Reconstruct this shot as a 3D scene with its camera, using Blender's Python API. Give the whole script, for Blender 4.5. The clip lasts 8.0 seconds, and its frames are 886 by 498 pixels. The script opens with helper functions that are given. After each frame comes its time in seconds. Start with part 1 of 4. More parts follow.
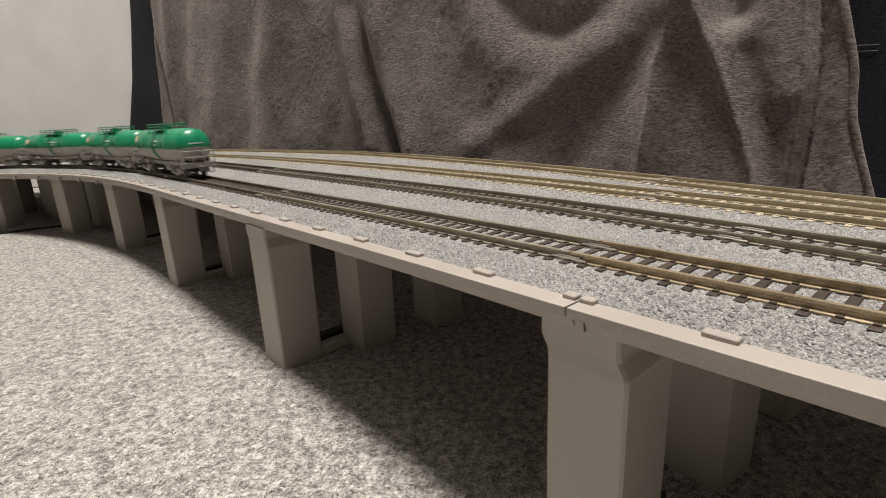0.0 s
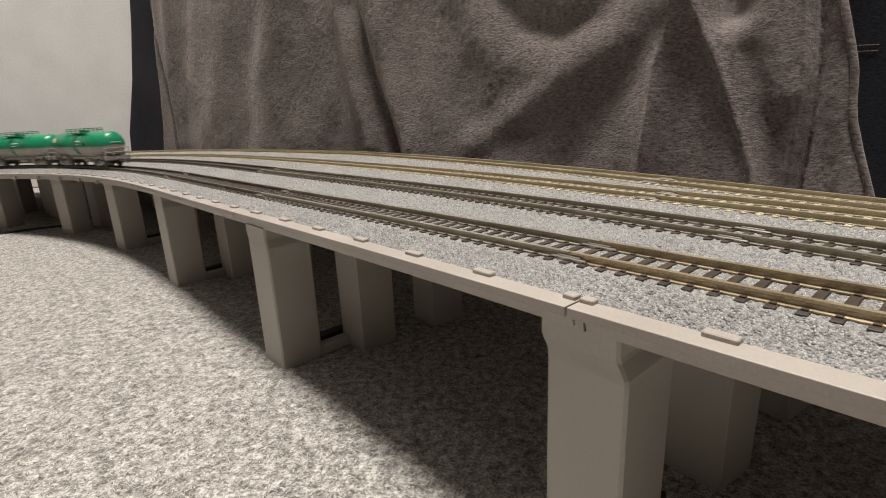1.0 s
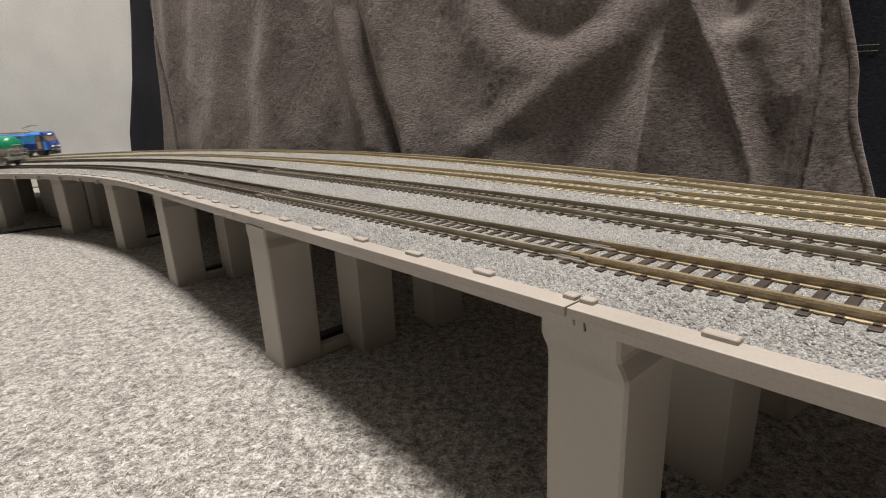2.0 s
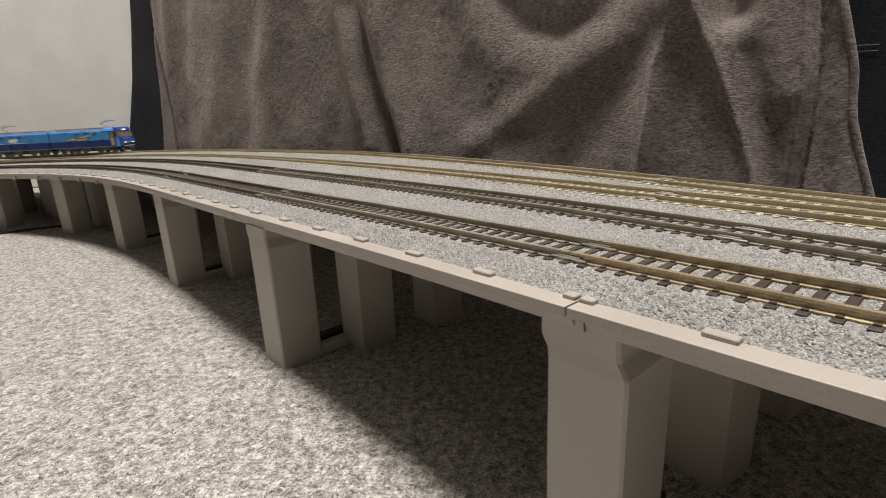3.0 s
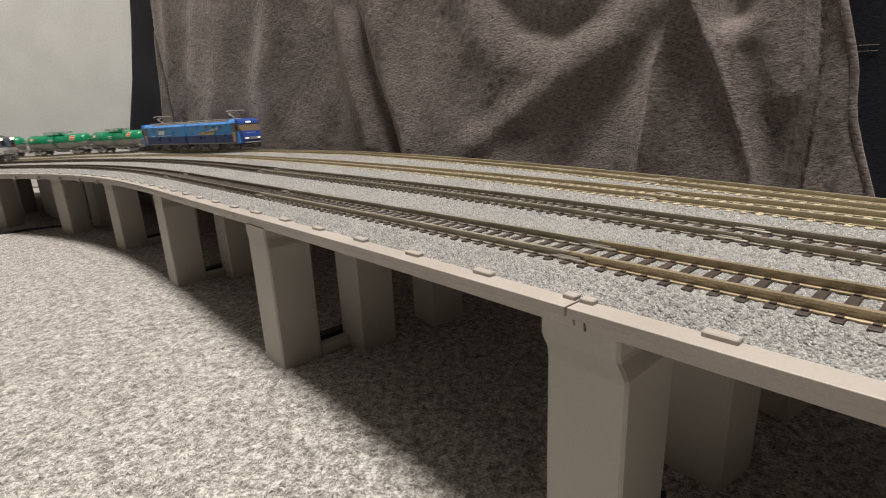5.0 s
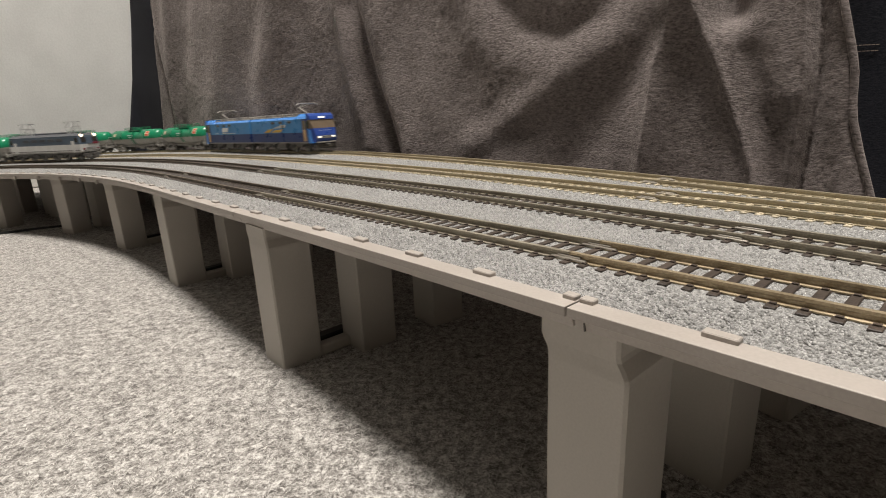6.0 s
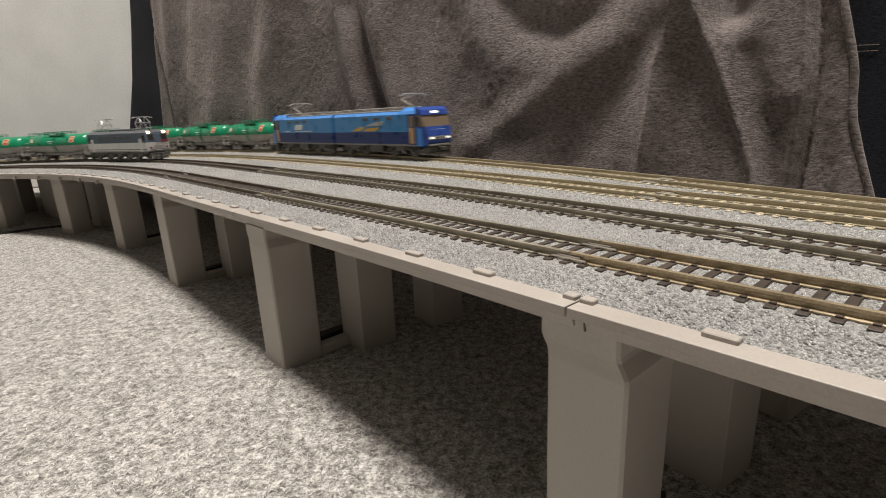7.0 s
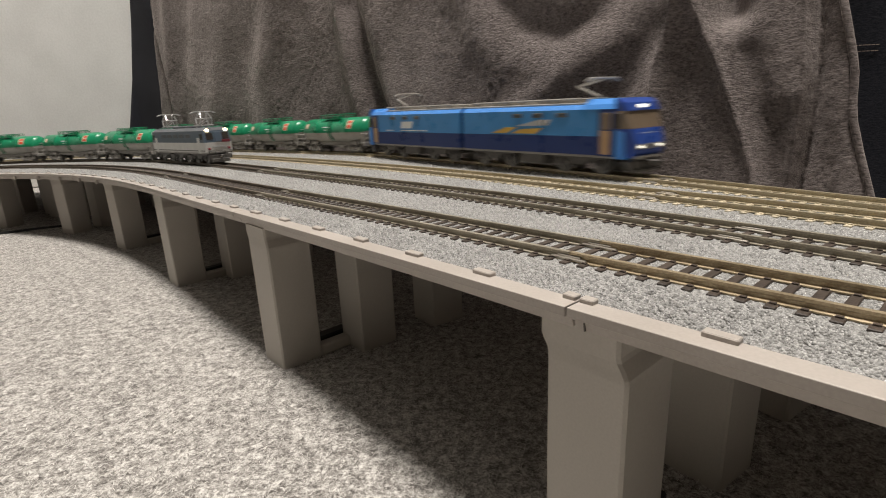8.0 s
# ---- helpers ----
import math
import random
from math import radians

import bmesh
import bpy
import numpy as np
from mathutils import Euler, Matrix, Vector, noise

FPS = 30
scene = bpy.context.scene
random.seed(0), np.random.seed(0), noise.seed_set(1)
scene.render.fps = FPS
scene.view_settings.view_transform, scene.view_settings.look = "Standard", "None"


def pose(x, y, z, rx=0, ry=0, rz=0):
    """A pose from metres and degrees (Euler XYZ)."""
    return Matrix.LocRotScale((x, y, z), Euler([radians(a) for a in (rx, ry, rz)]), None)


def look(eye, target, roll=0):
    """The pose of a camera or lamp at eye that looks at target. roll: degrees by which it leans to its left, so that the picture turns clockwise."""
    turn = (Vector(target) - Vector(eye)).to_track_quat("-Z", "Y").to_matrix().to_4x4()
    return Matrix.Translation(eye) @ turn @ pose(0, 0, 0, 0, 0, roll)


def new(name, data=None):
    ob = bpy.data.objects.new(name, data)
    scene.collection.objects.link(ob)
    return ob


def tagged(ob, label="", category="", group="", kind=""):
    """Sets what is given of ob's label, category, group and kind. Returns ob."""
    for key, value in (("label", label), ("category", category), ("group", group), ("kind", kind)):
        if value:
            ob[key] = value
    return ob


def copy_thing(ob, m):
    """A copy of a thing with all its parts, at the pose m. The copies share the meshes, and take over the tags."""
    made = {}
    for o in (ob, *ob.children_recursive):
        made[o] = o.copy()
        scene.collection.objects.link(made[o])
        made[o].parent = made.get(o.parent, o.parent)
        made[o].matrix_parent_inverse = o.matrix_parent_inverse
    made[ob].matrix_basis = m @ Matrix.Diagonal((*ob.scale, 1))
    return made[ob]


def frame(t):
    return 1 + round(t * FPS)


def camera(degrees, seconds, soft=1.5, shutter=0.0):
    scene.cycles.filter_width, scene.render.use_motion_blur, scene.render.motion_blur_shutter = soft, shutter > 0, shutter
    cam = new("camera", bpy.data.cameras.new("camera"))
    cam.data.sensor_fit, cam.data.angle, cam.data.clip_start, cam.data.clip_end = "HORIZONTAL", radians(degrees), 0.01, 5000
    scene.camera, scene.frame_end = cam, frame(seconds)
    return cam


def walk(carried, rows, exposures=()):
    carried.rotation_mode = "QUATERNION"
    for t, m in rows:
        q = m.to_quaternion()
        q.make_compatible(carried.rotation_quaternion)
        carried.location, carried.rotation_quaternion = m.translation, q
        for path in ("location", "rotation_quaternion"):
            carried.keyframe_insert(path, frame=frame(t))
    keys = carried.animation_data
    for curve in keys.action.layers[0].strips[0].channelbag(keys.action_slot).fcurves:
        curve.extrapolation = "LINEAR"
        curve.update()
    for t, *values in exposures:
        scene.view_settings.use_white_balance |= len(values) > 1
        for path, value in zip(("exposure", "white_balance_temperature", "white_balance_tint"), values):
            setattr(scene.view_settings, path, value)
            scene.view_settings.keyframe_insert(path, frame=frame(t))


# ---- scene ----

# ---------------------------------------------------------------- camera
EYE = (0.0, 0.0, 0.08143)
TILT, LEAN = 15.6, -2.536
cam = camera(82.07, 8.0, soft=1.0, shutter=0.9)
TARGET = (0.0, math.cos(radians(TILT)), EYE[2] - math.sin(radians(TILT)))
walk(cam, [(0.0, look(EYE, TARGET, LEAN)), (8.0, look(EYE, TARGET, LEAN))])

# ---------------------------------------------------------------- light
scene.view_settings.exposure = 0.0
world = bpy.data.worlds.new("room_dusk")
world.use_nodes = True
world.node_tree.nodes["Background"].inputs[0].default_value = (0.9, 0.95, 1.0, 1)
world.node_tree.nodes["Background"].inputs[1].default_value = 0.02
scene.world = world
LAMP_AT = (-0.01, 0.11, 2.33)
lamp_data = bpy.data.lights.new("ceiling_lamp_light", "AREA")
lamp_data.shape, lamp_data.size = "DISK", 0.48
lamp_data.energy, lamp_data.color = 79.0, (1.0, 0.94, 0.87)
lamp_light = new("ceiling_lamp_light", lamp_data)
lamp_light.matrix_world = pose(*LAMP_AT)

MM = 0.001
RAIL_Z = 55.0      # rail head above the carpet, millimetres


# ---------------------------------------------------------------- materials
def nodes_of(name):
    m = bpy.data.materials.new(name)
    m.use_nodes = True
    return m, m.node_tree.nodes, m.node_tree.links, m.node_tree.nodes["Principled BSDF"]


def surface(name, dark, light, rough=0.5, metal=0.0, scale=400.0, fine=3000.0, bump=0.15, depth=0.0002,
            spec=0.5, rough_var=0.12, emit=0.0, vary=0.0):
    """Two colours mixed by coarse and fine noise, with fine relief."""
    m, n, l, b = nodes_of(name)
    co = n.new("ShaderNodeTexCoord")
    a = n.new("ShaderNodeTexNoise")
    a.inputs["Scale"].default_value, a.inputs["Detail"].default_value = scale, 4
    f = n.new("ShaderNodeTexNoise")
    f.inputs["Scale"].default_value, f.inputs["Detail"].default_value = fine, 3
    l.new(co.outputs["Object"], a.inputs["Vector"])
    l.new(co.outputs["Object"], f.inputs["Vector"])
    add = n.new("ShaderNodeMath")
    add.operation = "ADD"
    l.new(a.outputs["Fac"], add.inputs[0])
    l.new(f.outputs["Fac"], add.inputs[1])
    rng = n.new("ShaderNodeMapRange")
    rng.inputs["From Min"].default_value, rng.inputs["From Max"].default_value = 0.72, 1.28
    l.new(add.outputs[0], rng.inputs["Value"])
    mix = n.new("ShaderNodeMix")
    mix.data_type = "RGBA"
    mix.inputs["A"].default_value, mix.inputs["B"].default_value = (*dark, 1), (*light, 1)
    l.new(rng.outputs[0], mix.inputs["Factor"])
    out = mix.outputs["Result"]
    if vary:
        info = n.new("ShaderNodeObjectInfo")
        vr = n.new("ShaderNodeMapRange")
        vr.inputs["To Min"].default_value, vr.inputs["To Max"].default_value = 1 - vary, 1 + vary
        l.new(info.outputs["Random"], vr.inputs["Value"])
        hsv = n.new("ShaderNodeHueSaturation")
        l.new(vr.outputs[0], hsv.inputs["Value"])
        l.new(out, hsv.inputs["Color"])
        out = hsv.outputs["Color"]
    l.new(out, b.inputs["Base Color"])
    rr = n.new("ShaderNodeMapRange")
    rr.inputs["To Min"].default_value, rr.inputs["To Max"].default_value = max(rough - rough_var, 0.03), min(rough + rough_var, 1)
    l.new(a.outputs["Fac"], rr.inputs["Value"])
    l.new(rr.outputs[0], b.inputs["Roughness"])
    b.inputs["Metallic"].default_value = metal
    b.inputs["Specular IOR Level"].default_value = spec
    if bump:
        bp = n.new("ShaderNodeBump")
        bp.inputs["Strength"].default_value, bp.inputs["Distance"].default_value = bump, depth
        l.new(f.outputs["Fac"], bp.inputs["Height"])
        l.new(bp.outputs[0], b.inputs["Normal"])
    if emit:
        b.inputs["Emission Color"].default_value = (*light, 1)
        b.inputs["Emission Strength"].default_value = emit
    return m


def paint(name, c, rough=0.38, metal=0.0, **kw):
    d = tuple(v * 0.86 for v in c)
    return surface(name, d, c, rough, metal, scale=120, fine=2600, bump=0.05, depth=0.00005, **kw)


def carpet_material():
    m, n, l, b = nodes_of("heather_grey_carpet")
    co = n.new("ShaderNodeTexCoord")
    warp = n.new("ShaderNodeTexNoise")
    warp.inputs["Scale"].default_value, warp.inputs["Detail"].default_value = 900, 2
    l.new(co.outputs["Object"], warp.inputs["Vector"])
    mixv = n.new("ShaderNodeVectorMath")
    mixv.operation = "MULTIPLY_ADD"
    mixv.inputs[1].default_value = (0.0012, 0.0012, 0.0012)
    l.new(warp.outputs["Color"], mixv.inputs[0])
    l.new(co.outputs["Object"], mixv.inputs[2])
    big = n.new("ShaderNodeTexNoise")
    big.inputs["Scale"].default_value, big.inputs["Detail"].default_value, big.inputs["Roughness"].default_value = 400, 5, 0.65
    l.new(mixv.outputs[0], big.inputs["Vector"])
    fib = n.new("ShaderNodeTexNoise")
    fib.inputs["Scale"].default_value, fib.inputs["Detail"].default_value, fib.inputs["Roughness"].default_value = 1300, 4, 0.75
    l.new(mixv.outputs[0], fib.inputs["Vector"])
    part_big = n.new("ShaderNodeMath")
    part_big.operation = "MULTIPLY"
    part_big.inputs[1].default_value = 0.45
    l.new(big.outputs["Fac"], part_big.inputs[0])
    mul = n.new("ShaderNodeMath")
    mul.operation = "MULTIPLY_ADD"
    mul.inputs[1].default_value = 0.55
    l.new(fib.outputs["Fac"], mul.inputs[0])
    l.new(part_big.outputs[0], mul.inputs[2])
    ramp = n.new("ShaderNodeValToRGB")
    e = ramp.color_ramp.elements
    e[0].position, e[0].color = 0.41, (0.115, 0.106, 0.098, 1)
    e[1].position, e[1].color = 0.60, (0.66, 0.64, 0.61, 1)
    mid = e.new(0.5)
    mid.color = (0.325, 0.308, 0.288, 1)
    l.new(mul.outputs[0], ramp.inputs["Fac"])
    l.new(ramp.outputs["Color"], b.inputs["Base Color"])
    b.inputs["Roughness"].default_value = 0.95
    b.inputs["Specular IOR Level"].default_value = 0.1
    b.inputs["Sheen Weight"].default_value = 0.15
    bp = n.new("ShaderNodeBump")
    bp.inputs["Strength"].default_value, bp.inputs["Distance"].default_value = 0.8, 0.0008
    l.new(mul.outputs[0], bp.inputs["Height"])
    l.new(bp.outputs[0], b.inputs["Normal"])
    return m


def ballast_material():
    m, n, l, b = nodes_of("grey_ballast")
    co = n.new("ShaderNodeTexCoord")
    v = n.new("ShaderNodeTexVoronoi")
    v.inputs["Scale"].default_value = 3000
    l.new(co.outputs["Object"], v.inputs["Vector"])
    bw = n.new("ShaderNodeRGBToBW")
    l.new(v.outputs["Color"], bw.inputs[0])
    big = n.new("ShaderNodeTexNoise")
    big.inputs["Scale"].default_value = 60
    l.new(co.outputs["Object"], big.inputs["Vector"])
    add = n.new("ShaderNodeMath")
    add.operation = "MULTIPLY_ADD"
    add.inputs[1].default_value = 0.35
    l.new(big.outputs["Fac"], add.inputs[0])
    l.new(bw.outputs[0], add.inputs[2])
    ramp = n.new("ShaderNodeValToRGB")
    e = ramp.color_ramp.elements
    e[0].position, e[0].color = 0.2, (0.155, 0.153, 0.148, 1)
    e[1].position, e[1].color = 0.98, (0.385, 0.38, 0.37, 1)
    l.new(add.outputs[0], ramp.inputs["Fac"])
    l.new(ramp.outputs["Color"], b.inputs["Base Color"])
    rr = n.new("ShaderNodeMapRange")
    rr.inputs["To Min"].default_value, rr.inputs["To Max"].default_value = 0.06, 0.65
    l.new(v.outputs["Distance"], rr.inputs["Value"])
    l.new(rr.outputs[0], b.inputs["Roughness"])
    bp = n.new("ShaderNodeBump")
    bp.inputs["Strength"].default_value, bp.inputs["Distance"].default_value = 0.9, 0.0003
    bp.invert = True
    l.new(v.outputs["Distance"], bp.inputs["Height"])
    l.new(bp.outputs[0], b.inputs["Normal"])
    return m


def fleece_material(name, dark, light, nap=1100.0, sheen=0.5):
    m, n, l, b = nodes_of(name)
    co = n.new("ShaderNodeTexCoord")
    a = n.new("ShaderNodeTexNoise")
    a.inputs["Scale"].default_value, a.inputs["Detail"].default_value = 22, 5
    f = n.new("ShaderNodeTexNoise")
    f.inputs["Scale"].default_value, f.inputs["Detail"].default_value, f.inputs["Roughness"].default_value = nap, 4, 0.6
    g = n.new("ShaderNodeTexNoise")
    g.inputs["Scale"].default_value, g.inputs["Detail"].default_value = nap * 0.42, 3
    stretch = n.new("ShaderNodeMapping")
    stretch.inputs["Scale"].default_value = (0.62, 0.62, 1.55)
    l.new(co.outputs["Object"], stretch.inputs["Vector"])
    l.new(co.outputs["Object"], a.inputs["Vector"])
    for t in (f, g):
        l.new(stretch.outputs[0], t.inputs["Vector"])
    s1 = n.new("ShaderNodeMath")
    s1.operation = "ADD"
    l.new(f.outputs["Fac"], s1.inputs[0])
    l.new(g.outputs["Fac"], s1.inputs[1])
    s2 = n.new("ShaderNodeMath")
    s2.operation = "MULTIPLY_ADD"
    s2.inputs[1].default_value = 0.25
    l.new(a.outputs["Fac"], s2.inputs[0])
    l.new(s1.outputs[0], s2.inputs[2])
    rng = n.new("ShaderNodeMapRange")
    rng.inputs["From Min"].default_value, rng.inputs["From Max"].default_value = 0.835, 1.42
    l.new(s2.outputs[0], rng.inputs["Value"])
    mix = n.new("ShaderNodeMix")
    mix.data_type = "RGBA"
    mix.inputs["A"].default_value, mix.inputs["B"].default_value = (*dark, 1), (*light, 1)
    l.new(rng.outputs[0], mix.inputs["Factor"])
    l.new(mix.outputs["Result"], b.inputs["Base Color"])
    b.inputs["Roughness"].default_value = 0.95
    b.inputs["Specular IOR Level"].default_value = 0.08
    b.inputs["Sheen Weight"].default_value = sheen
    b.inputs["Sheen Tint"].default_value = (0.75, 0.68, 0.64, 1)
    bp = n.new("ShaderNodeBump")
    bp.inputs["Strength"].default_value, bp.inputs["Distance"].default_value = 0.8, 0.0009
    l.new(s1.outputs[0], bp.inputs["Height"])
    l.new(bp.outputs[0], b.inputs["Normal"])
    return m


def fibre_material():
    m, n, l, b = nodes_of("carpet_fibre")
    g = n.new("ShaderNodeNewGeometry")
    ramp = n.new("ShaderNodeValToRGB")
    e = ramp.color_ramp.elements
    e[0].position, e[0].color = 0.0, (0.20, 0.187, 0.175, 1)
    e[1].position, e[1].color = 1.0, (0.68, 0.66, 0.63, 1)
    mid = e.new(0.45)
    mid.color = (0.43, 0.412, 0.388, 1)
    l.new(g.outputs["Random Per Island"], ramp.inputs["Fac"])
    l.new(ramp.outputs["Color"], b.inputs["Base Color"])
    b.inputs["Roughness"].default_value = 0.85
    b.inputs["Specular IOR Level"].default_value = 0.15
    return m


CARPET = carpet_material()
FIBRE = fibre_material()
BALLAST = ballast_material()
FLEECE = fleece_material("brown_grey_fleece", (0.070, 0.059, 0.056), (0.258, 0.223, 0.214), nap=1500.0)
DENIM = fleece_material("dark_denim", (0.017, 0.018, 0.024), (0.042, 0.044, 0.055), nap=2200, sheen=0.04)
STITCH = paint("stitch_thread", (0.42, 0.33, 0.27), 0.8)
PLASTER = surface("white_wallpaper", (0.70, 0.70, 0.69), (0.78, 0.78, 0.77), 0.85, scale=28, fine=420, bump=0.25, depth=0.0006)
# Unseen walls: colour held dark to cut the light they bounce.
LOW_BOUNCE_WALL = surface("low_bounce_wall", (0.21, 0.19, 0.165), (0.26, 0.24, 0.21), 0.7, scale=9, fine=300, bump=0.2, depth=0.0005)
SKIRTING = paint("white_skirting", (0.74, 0.72, 0.68), 0.45)
CEILING = surface("white_ceiling", (0.74, 0.73, 0.71), (0.80, 0.79, 0.77), 0.9, scale=8, fine=300)
LAMP_GLOW = paint("lamp_diffuser", (1.0, 0.93, 0.84), 0.4, emit=3.0)
CONCRETE = surface("beige_viaduct_plastic", (0.35, 0.314, 0.283), (0.405, 0.367, 0.334), 0.42, scale=60, fine=2200, bump=0.06, depth=0.0001)
PIER_GREY = surface("grey_pier_plastic", (0.42, 0.39, 0.348), (0.465, 0.433, 0.39), 0.5, scale=45, fine=2200, bump=0.08, depth=0.0001)
JOINT_DARK = paint("joint_shadow_gap", (0.10, 0.09, 0.08), 0.7)
BLACK_PLASTIC = paint("black_plastic", (0.012, 0.012, 0.012), 0.4)
RAIL_BROWN = surface("bronzed_rail", (0.31, 0.245, 0.155), (0.52, 0.425, 0.285), 0.38, metal=0.55, scale=90, fine=2500, bump=0.08, depth=0.0001)
RAIL_DULL = surface("dull_olive_rail", (0.26, 0.232, 0.178), (0.40, 0.36, 0.285), 0.42, metal=0.45, scale=90, fine=2500, bump=0.08, depth=0.0001)
RAIL_SAND = surface("sand_brown_rail", (0.33, 0.278, 0.185), (0.50, 0.435, 0.305), 0.42, metal=0.45, scale=90, fine=2500, bump=0.08, depth=0.0001)
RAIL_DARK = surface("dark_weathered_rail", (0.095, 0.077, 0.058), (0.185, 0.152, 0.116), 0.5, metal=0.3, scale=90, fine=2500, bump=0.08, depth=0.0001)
WOOD_SLEEPER = surface("dark_brown_sleeper", (0.030, 0.022, 0.017), (0.072, 0.052, 0.040), 0.55, scale=700, fine=4000, bump=0.25, depth=0.0001, vary=0.2)
CONC_SLEEPER = surface("tan_concrete_sleeper", (0.42, 0.36, 0.255), (0.58, 0.51, 0.38), 0.6, scale=700, fine=4000, bump=0.2, depth=0.0001, vary=0.15)
JOINER = paint("nickel_joiner", (0.50, 0.46, 0.40), 0.3, 0.8)
TANK_GREEN = paint("tank_green", (0.010, 0.235, 0.110), 0.3)
TANK_GREY = surface("weathered_tank_grey", (0.29, 0.28, 0.25), (0.40, 0.385, 0.345), 0.5, scale=180, fine=2600, bump=0.06, depth=0.0001)
FRAME_GREY = surface("underframe_grey", (0.26, 0.25, 0.23), (0.42, 0.40, 0.37), 0.5, scale=300, fine=2600, bump=0.08, depth=0.0001)
WHITE_INK = paint("white_lettering", (0.75, 0.76, 0.74), 0.5)
RED_INK = paint("red_placard", (0.62, 0.085, 0.040), 0.5)
CREAM_INK = paint("cream_placard", (0.70, 0.55, 0.40), 0.5)
LOCO_NAVY = paint("loco_navy", (0.010, 0.032, 0.145), 0.3)
LOCO_BLUE = paint("loco_blue", (0.055, 0.235, 0.520), 0.3)
LOCO_SKY = paint("loco_sky_blue", (0.070, 0.270, 0.720), 0.3)
LOCO_VIOLET = paint("loco_deep_blue", (0.030, 0.075, 0.330), 0.3)
LOCO_ROOF = surface("roof_equipment_grey", (0.24, 0.225, 0.20), (0.40, 0.375, 0.34), 0.5, scale=300, fine=2600)
BOGIE_DARK = surface("bogie_dark_grey", (0.060, 0.056, 0.051), (0.130, 0.122, 0.112), 0.5, scale=400, fine=2600, bump=0.1, depth=0.0001)
WHEEL_STEEL = surface("wheel_steel", (0.13, 0.123, 0.114), (0.24, 0.228, 0.21), 0.45, metal=0.3, scale=300, fine=2600)
GLASS_TAN = paint("tinted_window", (0.040, 0.033, 0.028), 0.1, spec=0.9)
# The brown reflection on the cab glass is put into this colour.
SCREEN_REFLECT = paint("tan_glass_reflection", (0.20, 0.150, 0.105), 0.12, spec=0.9)
MAROON = paint("maroon_plate", (0.20, 0.022, 0.035), 0.4)
# Tan stands for a reflection on the cab door, put into its colour.
DOOR_REFLECT = paint("door_tan_reflection", (0.47, 0.30, 0.16), 0.4)
ORANGE_INK = paint("amber_emblem", (0.58, 0.36, 0.06), 0.5)
SILVER = paint("silver_trim", (0.55, 0.55, 0.55), 0.3, 0.6)
HEADLIGHT = paint("headlight_glow", (1.0, 0.94, 0.78), 0.3, emit=1.5)
HEADLIGHT_WARM = paint("warm_headlight_glow", (1.0, 0.82, 0.50), 0.3, emit=5.0)
EF_BLUE = paint("steel_blue_side", (0.085, 0.115, 0.155), 0.4)
EF_CREAM = surface("cream_grey_side", (0.56, 0.55, 0.53), (0.70, 0.69, 0.665), 0.4, scale=160, fine=2600, bump=0.05, depth=0.0001)
EF_ROOF = surface("dark_roof_grey", (0.06, 0.065, 0.075), (0.11, 0.115, 0.125), 0.5, scale=200, fine=2600)


# ---------------------------------------------------------------- mesh helpers (millimetres)
def mesh_from(name, bm, material, smooth=False):
    me = bpy.data.meshes.new(name)
    bmesh.ops.recalc_face_normals(bm, faces=bm.faces)
    bm.to_mesh(me)
    bm.free()
    me.transform(Matrix.Scale(MM, 4))
    me.materials.append(material)
    if smooth:
        for poly in me.polygons:
            poly.use_smooth = True
    return me


def part(name, bm, material, parent, label="", smooth=False):
    ob = new(name, mesh_from(name, bm, material, smooth))
    ob.parent = parent
    if label:
        tagged(ob, label)
    return ob


def box(bm, c, s, bev=0.0, rot=None):
    """A box with its centre at c, sized s, with chamfered edges."""
    made = bmesh.ops.create_cube(bm, size=1.0)["verts"]
    for v in made:
        v.co = Vector((v.co.x * s[0], v.co.y * s[1], v.co.z * s[2]))
    if bev:
        edges = list({e for v in made for e in v.link_edges})
        res = bmesh.ops.bevel(bm, geom=edges, offset=min(bev, min(s) * 0.4), segments=1, affect="EDGES", profile=0.6)
        made = list({v for f in res["faces"] for v in f.verts} | {v for v in made if v.is_valid})
    for v in made:
        co = v.co if rot is None else rot @ v.co
        v.co = co + Vector(c)
    return made


def rod(bm, a, b, r, n=6):
    a, b = Vector(a), Vector(b)
    d = b - a
    q = d.to_track_quat("Z", "Y").to_matrix()
    rings = []
    for p in (a, b):
        rings.append([bm.verts.new(p + q @ Vector((r * math.cos(2 * math.pi * i / n), r * math.sin(2 * math.pi * i / n), 0))) for i in range(n)])
    for i in range(n):
        bm.faces.new((rings[0][i], rings[0][(i + 1) % n], rings[1][(i + 1) % n], rings[1][i]))
    bm.faces.new(rings[0][::-1])
    bm.faces.new(rings[1])


def loft(bm, sections):
    """Skin over closed rings that all have the same number of points, capped at both ends."""
    rings = [[bm.verts.new(p) for p in s] for s in sections]
    n = len(rings[0])
    for a, b in zip(rings, rings[1:]):
        for i in range(n):
            bm.faces.new((a[i], a[(i + 1) % n], b[(i + 1) % n], b[i]))
    bm.faces.new(rings[0][::-1])
    bm.faces.new(rings[-1])


def plate(bm, pts, y0, y1):
    """A polygon in x, z given thickness in y."""
    loft(bm, [[(x, y0, z) for x, z in pts], [(x, y1, z) for x, z in pts]])


